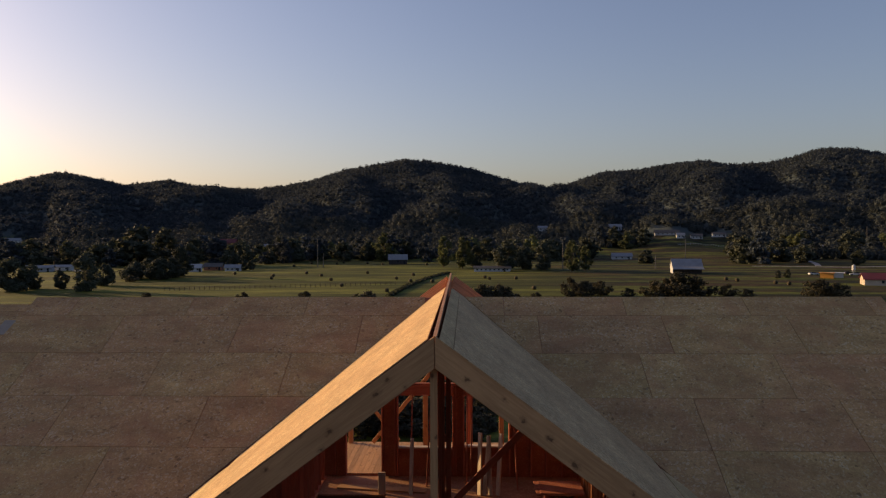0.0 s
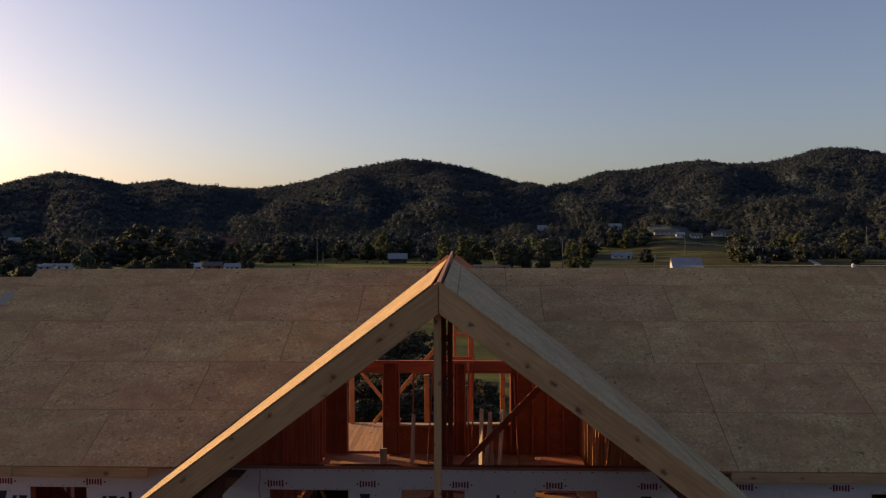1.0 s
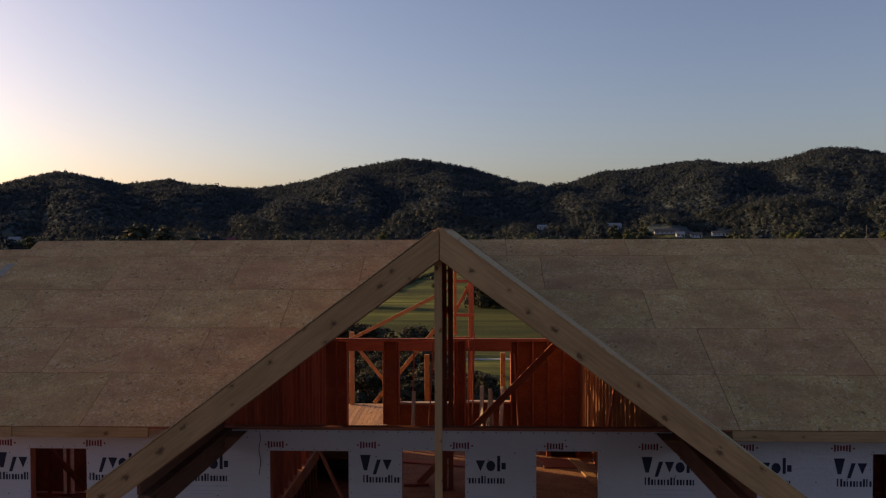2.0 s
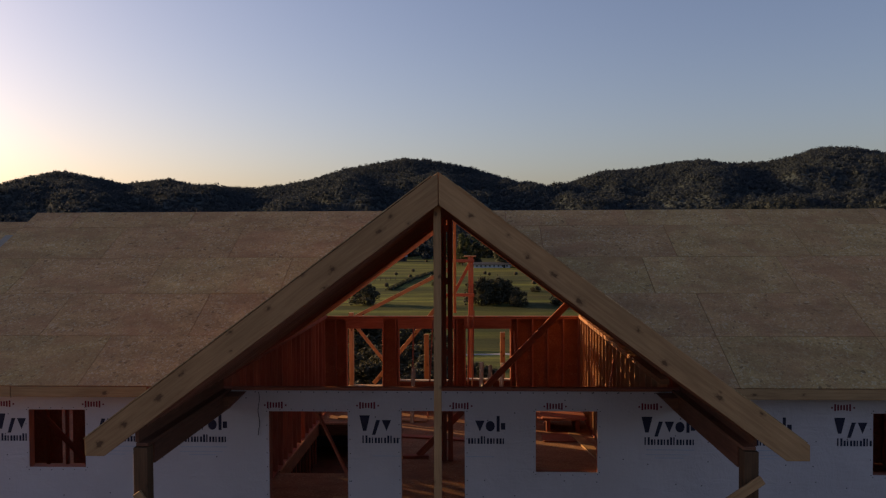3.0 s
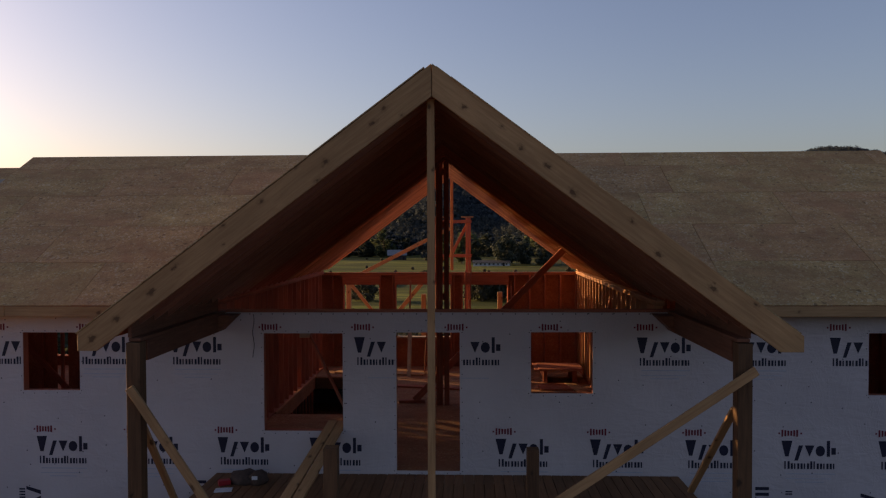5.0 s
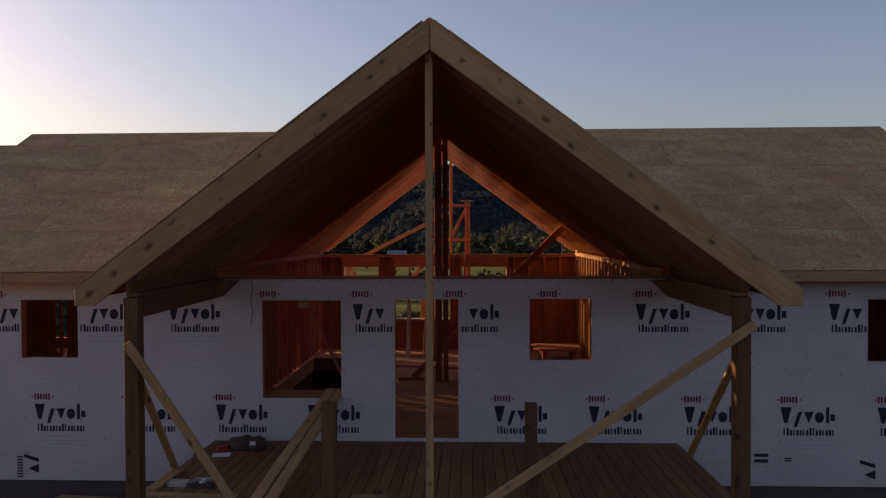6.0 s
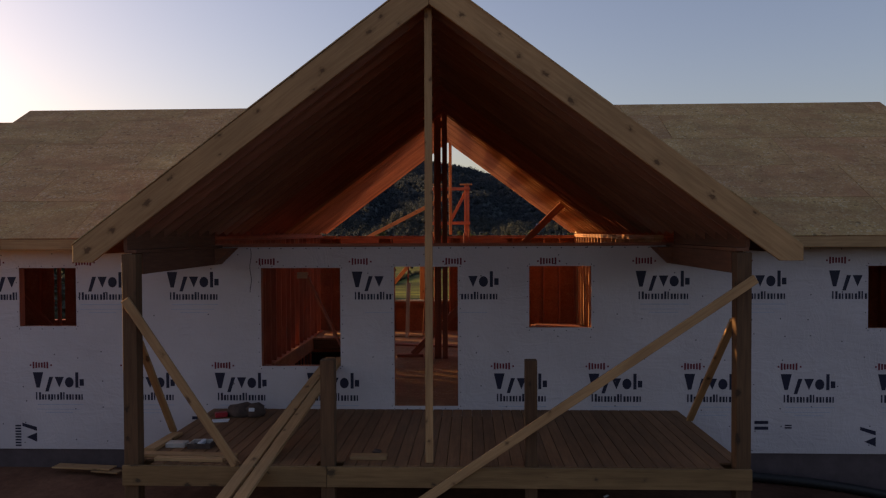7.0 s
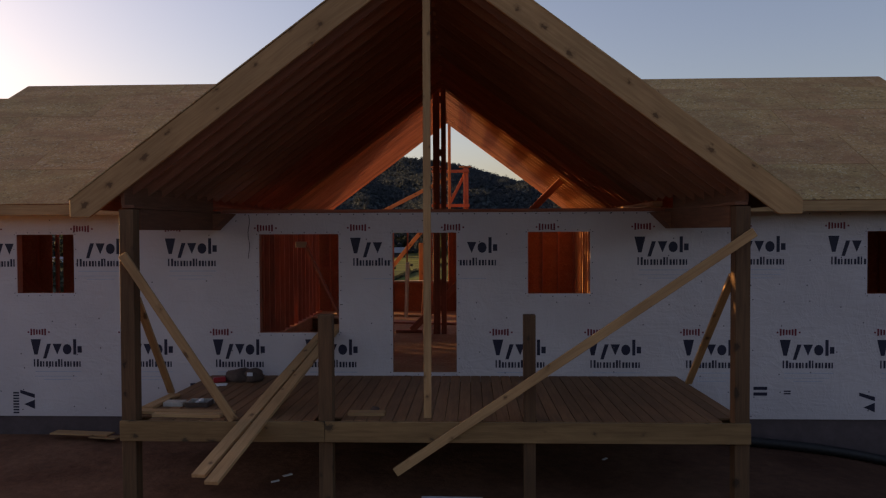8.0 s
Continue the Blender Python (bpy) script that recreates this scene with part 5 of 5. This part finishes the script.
# meadows and yards in the woods: bearings and depths
CLEARINGS = [(1040, 1150, 0, 660), (1140, 1300, 0, 735), (-60, 235, 0, 610), (235, 600, 0, 560), (200, 268, 0, 690), (600, 760, 0, 555), (946, 974, 775, 840), (1074, 1102, 735, 800), (380, 424, 640, 715), (462, 500, 610, 685), (2, 42, 700, 785), (1430, 1460, 500, 570)]


def forest():
    """The woods on the hills: one mass of crowns, larger and finer ones at the foot."""
    near_c, near_s, far_c, far_s = [], [], [], []
    for r, step in [(r, 8.0) for r in np.arange(545, 860, 8.0)] + [(r, 7.6) for r in np.arange(860, 1530, 8.6)]:
        a = -37.0
        while a < 34.5:
            a += math.degrees(step / r) * (0.75 + 0.5 * RNG.random())
            rr = r + (RNG.random() - 0.5) * step
            az = radians(a)
            u = 784 + 1328 * math.tan(az + radians(2.2))
            depth = rr * math.cos(az + radians(2.2))
            if any(a0 < u < a1 and d0 < depth < d1 + 14 * math.sin(u * 0.11) for a0, a1, d0, d1 in CLEARINGS):
                continue
            x, y = 0.57 + rr * math.sin(az), 0.15 + rr * math.cos(az)
            z = terrain(x, y)
            s = 3.4 + 1.6 * RNG.random() ** 1.5
            z += 4.0 * RNG.random() ** 7
            if rr < 860:
                near_c.append((x, y, z + s * 0.45))
                near_s.append(s)
            else:
                far_c.append((x, y, z + s * 0.1))
                far_s.append(s * 1.08)
    for name, label, cs, ss, k, card, leaf in (("foothill_woods", "dense dark green broadleaf woods along the foot of the hills", near_c, near_s, 96, 0.17, FOOT_WOODS), ("hill_woods", "dark green woods that cover the distant hills", far_c, far_s, 32, 0.24, HAZY_FOREST)):
        cs, ss = np.array(cs), np.array(ss)
        off = RNG.normal(size=(len(cs), k, 3))
        off /= np.linalg.norm(off, axis=2, keepdims=True)
        lobes = 0.82 + 0.28 * np.sin(off[..., :1] * 4 + ss[:, None, None] * 9) * np.cos(off[..., 1:2] * 4 + ss[:, None, None] * 5)
        off = off * lobes * (0.8 + 0.35 * RNG.random((len(cs), k, 1)))
        off[..., 2] *= 1.15
        c = (cs[:, None] + off * ss[:, None, None]).reshape(-1, 3)
        leaves = leaf_cards(name, c, np.repeat(ss, k) * card * (0.7 + 0.6 * RNG.random(len(c))), leaf, off.reshape(-1, 3) + (0, -0.3, 0.45))
        cores = clumps_mesh("cores", cs, ss * 0.66, leaf, CLUMP_V, CLUMP_F, 0.25, 0.8)
        nv = len(leaves.vertices)
        v = np.empty(nv * 3)
        leaves.vertices.foreach_get("co", v)
        w = np.empty(len(cores.vertices) * 3)
        cores.vertices.foreach_get("co", w)
        quads = np.arange(nv).reshape(-1, 4).tolist()
        tris = (np.array([p.vertices[:] for p in cores.polygons]) + nv).tolist()
        me = bpy.data.meshes.new(name)
        me.from_pydata(np.concatenate([v, w]).reshape(-1, 3), [], quads + tris)
        me.materials.append(leaf)
        tagged(new(name, me), label, "woods", kind="stuff")


forest()

WHITE_PAINT = plain("white_siding", (0.47, 0.47, 0.47), 0.6, 0.10, 0.6)
GREY_WALL = plain("grey_siding", (0.33, 0.33, 0.35), 0.7, 0.12, 0.6)
DARK_WALL = plain("dark_barn_boards", (0.05, 0.04, 0.04), 0.85, 0.3, 0.8)
BRICK_WALL = plain("red_brick_wall", (0.24, 0.10, 0.07), 0.85, 0.2, 0.8)
CREAM_WALL = plain("cream_wall", (0.46, 0.37, 0.30), 0.7, 0.1, 0.6)
METAL_ROOF = plain("pale_metal_roof", (0.20, 0.21, 0.23), 0.7, 0.12, 0.5)
DARK_ROOF = plain("dark_shingle_roof", (0.08, 0.075, 0.075), 0.8, 0.25, 0.8)
RED_ROOF = plain("red_metal_roof", (0.15, 0.030, 0.034), 0.6, 0.2, 0.5)
DARK_GLASS = plain("dark_window_glass", (0.02, 0.022, 0.03), 0.15, 0.2, 2.0)
ORANGE_PAINT = plain("orange_paint", (0.55, 0.24, 0.05), 0.45, 0.1, 1.0)
HAY = plain("dry_hay", (0.050, 0.040, 0.024), 0.95, 0.35, 4.0, bump=0.6)


def building(name, label, u, depth, w, d, wall_h, roof_h, turn, wall_mat, roof_mat, windows=3, lean=0.0, category="house", end_mat=None):
    """A farm building with a pitched roof: walls, roof with overhang, windows and a door."""
    x, y, z = spot(u, depth)
    m = pose(x, y, z - 0.2, 0, 0, turn)
    ob = thing(name, (0, 0, 0), label, category, "valley buildings")
    ob.matrix_basis = m
    WORLD_OF[ob] = m

    def add(part_name, bm, mat, parent=ob):
        return place(part_name, mesh_of(bm, part_name, mat), m, parent)
    bm = bmesh.new()
    a, b = w / 2, d / 2
    lo = [bm.verts.new(p) for p in ((-a, -b, 0), (a, -b, 0), (a, b, 0), (-a, b, 0))]
    hi = [bm.verts.new(p) for p in ((-a, -b, wall_h), (a, -b, wall_h), (a, b, wall_h), (-a, b, wall_h))]
    g = [bm.verts.new((-a, 0, wall_h + roof_h - 0.1)), bm.verts.new((a, 0, wall_h + roof_h - 0.1))]
    bm.faces.new((lo[0], lo[1], hi[1], hi[0]))
    bm.faces.new((lo[2], lo[3], hi[3], hi[2]))
    bm.faces.new((lo[1], lo[2], hi[2], g[1], hi[1]))
    bm.faces.new((lo[3], lo[0], hi[0], g[0], hi[3]))
    add("wall", bm, wall_mat)
    if end_mat:
        bm = bmesh.new()
        outline = [(-b, 0), (b, 0), (b, wall_h), (0, wall_h + roof_h - 0.1), (-b, wall_h)]
        near = [bm.verts.new((-a - 0.12, py, pz)) for py, pz in outline]
        far = [bm.verts.new((-a - 0.01, py, pz)) for py, pz in outline]
        bm.faces.new(near)
        bm.faces.new(far[::-1])
        for i in range(5):
            bm.faces.new((near[i], far[i], far[(i + 1) % 5], near[(i + 1) % 5]))
        add("end_wall", bm, end_mat)
    bm = bmesh.new()
    o = 0.5
    sl = roof_h / b
    prof = [(-b - o - lean, wall_h - sl * o - lean * 0.35), (-b - o, wall_h - sl * o), (0, wall_h + roof_h), (b + o, wall_h - sl * o)]
    if not lean:
        prof = prof[1:]
    rows = []
    for xx in (-a - o, a + o):
        rows.append([[bm.verts.new((xx, yy, zz + t)) for yy, zz in prof] for t in (0.15, 0.0)])
    n = len(prof)
    for i in range(n - 1):
        bm.faces.new((rows[0][0][i], rows[1][0][i], rows[1][0][i + 1], rows[0][0][i + 1]))
        bm.faces.new((rows[0][1][i], rows[0][1][i + 1], rows[1][1][i + 1], rows[1][1][i]))
        for r in rows:
            bm.faces.new((r[0][i], r[0][i + 1], r[1][i + 1], r[1][i]))
    for i in (0, n - 1):
        bm.faces.new((rows[0][0][i], rows[0][1][i], rows[1][1][i], rows[1][0][i]))
    add("roof", bm, roof_mat)

    def slab(part_name, x0, x1, z0, z1, mat, proud=0.0, parent=ob):
        bm = bmesh.new()
        bmesh.ops.create_cube(bm, size=1.0)
        for v in bm.verts:
            v.co = Vector(((x0 + x1) / 2 + v.co.x * (x1 - x0), -b - 0.02 - proud + v.co.y * 0.08, (z0 + z1) / 2 + v.co.z * (z1 - z0)))
        return add(part_name, bm, mat, parent)
    for k in range(windows):
        cx = -a + w * (k + 0.7) / (windows + 0.4)
        frame_part = slab("window", cx - 0.55, cx + 0.55, wall_h * 0.39, wall_h * 0.83, wall_mat)
        slab("pane", cx - 0.45, cx + 0.45, wall_h * 0.42, wall_h * 0.80, DARK_GLASS, 0.012, frame_part)
    if windows:
        slab("door", a * 0.62, a * 0.62 + 1.0, 0.2, 2.1 if wall_h > 2.2 else wall_h - 0.1, DARK_GLASS)
    return ob


building("barn", "dark barn with a pale metal roof, white end wall and lean-to", 1214, 344, 12.5, 9, 3.6, 3.0, -7, DARK_WALL, METAL_ROOF, 0, 3.0, "barn", WHITE_PAINT)
building("farm_shed", "small dark shed with a pale metal roof by the field", 704, 458, 11, 7, 3.2, 2.8, 6, DARK_WALL, METAL_ROOF, 1, 0, "shed")
building("farmhouse", "white farmhouse with a pale roof", 1100, 540, 14, 8, 2.4, 2.2, -6, WHITE_PAINT, METAL_ROOF, 3)
building("long_shed", "long low white building behind roadside trees", 871, 376, 18, 6, 1.9, 0.9, -2, WHITE_PAINT, DARK_ROOF, 8)
building("metal_building", "cream building with a red metal roof", 1559, 276, 12, 8, 2.6, 2.0, -16, CREAM_WALL, RED_ROOF, 1)
building("cottage", "small white cottage by the hedge", 346, 378, 5.6, 5, 2.3, 1.6, 12, WHITE_PAINT, GREY_WALL, 2)
building("cottage", "low white cottage with a grey roof", 412, 384, 7.5, 5, 2.0, 1.4, 8, WHITE_PAINT, METAL_ROOF, 3)
building("brick_house", "brick house beside the pasture", 378, 392, 9, 6, 2.2, 1.6, 8, BRICK_WALL, DARK_ROOF, 2)
building("trailer_home", "long grey trailer home among trees", 70, 392, 13, 5, 2.4, 1.0, 14, GREY_WALL, METAL_ROOF, 4)
building("trailer_home", "white trailer home with a pale roof", 108, 402, 11, 5, 2.2, 1.0, 10, WHITE_PAINT, METAL_ROOF, 3)
building("trailer_home", "low pale trailer home below the woods", 22, 548, 18, 6, 2.4, 1.0, 14, GREY_WALL, METAL_ROOF, 4)
building("hill_house", "long grey house on the rising meadow", 1180, 696, 22, 8, 2.6, 2.4, -8, GREY_WALL, DARK_ROOF, 5)
building("hill_house", "white house on the rising meadow", 1204, 680, 7, 6, 3.2, 1.8, -8, WHITE_PAINT, METAL_ROOF, 2)
building("hill_house", "white house on the rising meadow", 1232, 692, 10, 7, 2.8, 2.0, -8, WHITE_PAINT, DARK_ROOF, 3)
building("hill_house", "low white house on the rising meadow", 1272, 708, 12, 7, 2.8, 1.8, -8, WHITE_PAINT, DARK_ROOF, 3)
building("hill_house", "white house at the edge of the woods", 960, 828, 10, 7, 3.4, 2.2, 0, WHITE_PAINT, METAL_ROOF, 2)
building("hill_house", "grey house at the edge of the woods", 1088, 786, 13, 8, 4.0, 2.6, 0, GREY_WALL, METAL_ROOF, 3)
building("hill_house", "brick house with a red roof among trees", 402, 700, 17, 9, 4.6, 3.2, 6, BRICK_WALL, RED_ROOF, 3)
building("hill_house", "white gabled house among trees", 481, 672, 14, 8, 3.2, 3.2, 6, GREY_WALL, METAL_ROOF, 3)
building("hill_house", "pale house at the valley's side", 22, 768, 16, 8, 3.4, 2.4, 14, WHITE_PAINT, METAL_ROOF, 3)
building("hill_house", "small house below the woods", 1445, 556, 9, 6, 2.4, 1.8, -14, GREY_WALL, METAL_ROOF, 2)
building("container", "orange steel container by the yard", 1464, 312, 5.0, 2.4, 2.4, 0.15, -30, ORANGE_PAINT, ORANGE_PAINT, 0, 0, "container")
building("container", "white box trailer by the yard", 1482, 315, 4.4, 2.4, 2.2, 0.15, -20, WHITE_PAINT, WHITE_PAINT, 0, 0, "container")


def bale_mesh():
    bm = bmesh.new()
    bmesh.ops.create_cone(bm, cap_ends=True, segments=14, radius1=0.66, radius2=0.66, depth=1.2)
    bmesh.ops.bevel(bm, geom=[e for e in bm.edges if e.calc_face_angle(0) > 1.0], offset=0.12, segments=2, affect="EDGES")
    for v in bm.verts:
        v.co += v.co.normalized() * 0.05 * noise.noise(v.co * 4)
    bm.transform(pose(0, 0, 0.64, 90, 0, 0))
    return mesh_of(bm, "hay_bale", HAY, True)


BALE = bale_mesh()
for u, v in ((551, 467), (596, 468), (608, 466), (542, 485), (568, 489), (585, 497), (604, 507), (650, 467), (650, 484), (677, 469), (684, 517), (701, 495), (726, 500), (731, 488), (483, 490), (765, 501), (866, 497), (913, 497), (858, 494), (1373, 506), (1397, 508),
             (1285, 500), (1305, 502), (945, 515), (415, 486), (480, 494), (755, 470), (520, 472)):
    x, y, z = spot(u, valley(v))
    ob = place("hay_bale", BALE, pose(x, y, z, 0, 0, u * 37 % 360))
    tagged(ob, "round brown hay bale lying on the mown field", "hay bale", "hay bales")


GREY_WOOD = plain("weathered_pole", (0.13, 0.12, 0.11), 0.85, 0.25, 2.0)


def utility_pole(u, depth, h, arms, drop=0.4, arm_mat=GREY_WOOD):
    x, y, z = spot(u, depth)
    ob = thing("utility_pole", (x, y, z), "wooden utility pole with cross arms in the valley", "utility pole", "utility poles")
    bm = bmesh.new()
    bmesh.ops.create_cone(bm, cap_ends=True, segments=8, radius1=0.24, radius2=0.17, depth=h + 0.6, matrix=Matrix.Translation((x, y, z + h / 2 - 0.3)))
    part("pole", bm, GREY_WOOD, ob)
    for k in range(arms):
        stick("cross_arm", (x - 1.3, y - 0.16, z + h - drop - 1.9 * k), (x + 1.3, y - 0.16, z + h - drop - 1.9 * k), 0.14, 0.2, arm_mat, ob)
    return ob


for u, d, h, arms in ((562, 420, 16, 1), (996, 385, 14, 1), (1213, 520, 14, 1), (1160, 380, 7, 0), (572, 420, 8, 0), (912, 560, 10, 1)):
    utility_pole(u, d, h, arms)
utility_pole(1534, 540, 19, 2, 9.5, WHITE_PAINT)


def field_fence(u0, v0, u1, v1, n, h, material, label):
    """Posts with two rails across a field."""
    d0, d1 = valley(v0), valley(v1)
    p = [spot(u0 + (u1 - u0) * i / n, d0 + (d1 - d0) * i / n) for i in range(n + 1)]
    ob = thing("field_fence", p[0], label, "fence")
    for i, (x, y, z) in enumerate(p):
        stick("post", (x, y, z - 0.2), (x, y, z + h), 0.14, 0.14, material, ob, (0, 1, 0), bevel=0)
        if i:
            q = p[i - 1]
            for f in (0.5, 0.88):
                stick("rail", (q[0], q[1], q[2] + h * f), (x, y, z + h * f), 0.03, 0.07, material, ob, bevel=0)


def hedgerow(u0, v0, u1, v1, n):
    """A low ragged hedge along the edge of the mown field."""
    c, s = [], []
    for i in range(n):
        t = RNG.random()
        d = valley(v0) + (valley(v1) - valley(v0)) * t
        x, y, z = spot(u0 + (u1 - u0) * t, d)
        c.append((x + RNG.normal() * 0.4, y + RNG.normal() * 0.4, z + 0.1 + RNG.random() * 0.5))
        s.append(0.35 + 0.3 * RNG.random())
    me = leaf_cards("hedgerow", np.array(c), np.array(s), LEAVES)
    tagged(new("hedgerow", me), "low ragged hedge along the edge of the mown field", "hedge", kind="stuff")


GRAVEL = plain("pale_gravel", (0.26, 0.25, 0.25), 0.95, 0.25, 1.5, bump=0.5)


def gravel_way(name, line, label, category, half=1.5):
    """A narrow gravel way laid over the ground along a line of places."""
    bm = bmesh.new()
    prev = None
    for i, (x, y) in enumerate(line):
        a, b = line[max(0, i - 1)], line[min(len(line) - 1, i + 1)]
        side = Vector((a[1] - b[1], b[0] - a[0])).normalized()
        row = []
        for w, h in ((-half, 0.02), (-0.4 * half, 0.10), (0.4 * half, 0.10), (half, 0.02)):
            px, py = x + side.x * w, y + side.y * w
            row.append(bm.verts.new((px, py, terrain(px, py) + h)))
        if prev:
            for k in range(3):
                bm.faces.new((prev[k], row[k], row[k + 1], prev[k + 1]))
        prev = row
    bmesh.ops.recalc_face_normals(bm, faces=bm.faces)
    tagged(new(name, mesh_of(bm, name, GRAVEL, True)), label, category, kind="structure")


gravel_way("farm_track", [(-45 + i * 2.0, 88 + 9 * math.sin((-45 + i * 2.0) * 0.045 + 0.6)) for i in range(61)], "pale gravel farm track across the pasture", "track")
lane = [spot(u, 398 + 6 * math.sin(u * 0.02))[:2] for u in range(1330, 1650, 6)]
gravel_way("farm_lane", lane, "pale gravel lane beside the farmyard", "lane", 1.9)
gravel_way("farm_drive", [spot(1448 - 44 * smooth(i / 24), 402 + i * 6.0)[:2] for i in range(25)], "pale gravel drive from the lane up to the woods", "drive", 1.6)


def parked_car(u, depth, turn, paint, label):
    """A car in the farmyard: body, cabin with glass, four wheels."""
    x, y, z = spot(u, depth)
    ob = thing("car", (x, y, z), label, "car", "cars in the farmyard")
    m = pose(x, y, z, 0, 0, turn)
    for part_name, outline, half, mat in (("body", ((-2.2, 0.35), (2.2, 0.35), (2.25, 0.75), (1.2, 0.95), (-2.1, 0.98)), 0.88, paint),
                                          ("cabin", ((-1.7, 0.96), (0.9, 0.94), (0.25, 1.45), (-1.2, 1.48)), 0.74, DARK_GLASS)):
        bm = bmesh.new()
        near = [bm.verts.new((px, -half, pz)) for px, pz in outline]
        far = [bm.verts.new((px, half, pz)) for px, pz in outline]
        bm.faces.new(near)
        bm.faces.new(far[::-1])
        for i in range(len(outline)):
            j = (i + 1) % len(outline)
            bm.faces.new((near[i], far[i], far[j], near[j]))
        bmesh.ops.recalc_face_normals(bm, faces=bm.faces)
        bmesh.ops.bevel(bm, geom=bm.edges[:], offset=0.07, segments=2, affect="EDGES")
        bm.transform(m)
        part(part_name, bm, mat, ob)
    for wx in (-1.35, 1.4):
        for wy in (-0.82, 0.82):
            bm = bmesh.new()
            bmesh.ops.create_cone(bm, cap_ends=True, segments=14, radius1=0.33, radius2=0.33, depth=0.22, matrix=m @ pose(wx, wy, 0.33, 90, 0, 0))
            part("wheel", bm, BLACK_PLASTIC, ob)


parked_car(1500, 335, 25, DARK_WALL, "dark car parked in the farmyard")
parked_car(1514, 328, 160, WHITE_PAINT, "white car parked in the farmyard")
parked_car(1440, 330, 10, WHITE_PAINT, "white car parked beside the orange container")
parked_car(136, 385, 20, WHITE_PAINT, "white car parked beside the trailer homes")


def feed_tank(u, depth):
    """A white upright tank with a cone top on legs."""
    x, y, z = spot(u, depth)
    ob = thing("feed_tank", (x, y, z), "white upright feed tank on legs beside the lane", "tank")
    bm = bmesh.new()
    bmesh.ops.create_cone(bm, cap_ends=True, segments=18, radius1=0.8, radius2=0.8, depth=2.0, matrix=Matrix.Translation((x, y, z + 2.0)))
    bmesh.ops.create_cone(bm, cap_ends=True, segments=18, radius1=0.84, radius2=0.2, depth=0.5, matrix=Matrix.Translation((x, y, z + 3.25)))
    part("tank", bm, WHITE_PAINT, ob)
    for k in range(4):
        dx, dy = 0.7 * math.cos(k * math.pi / 2 + 0.7), 0.7 * math.sin(k * math.pi / 2 + 0.7)
        stick("leg", (x + dx, y + dy, z - 0.1), (x + dx, y + dy, z + 1.05), 0.12, 0.12, STEEL, ob, (0, 1, 0), bevel=0)


feed_tank(1511, 352)
hedgerow(792, 484, 690, 524, 3600)
field_fence(1200, 451.2, 1298, 449.6, 22, 1.4, WHITE_PAINT, "white paddock fence on the rising meadow")
field_fence(290, 512, 700, 505, 46, 1.3, BARK, "weathered post and rail fence across the mown field")

for source in TREES + FAR_TREES + BUSHES:
    for o in (*source.children_recursive, source):
        bpy.data.objects.remove(o)
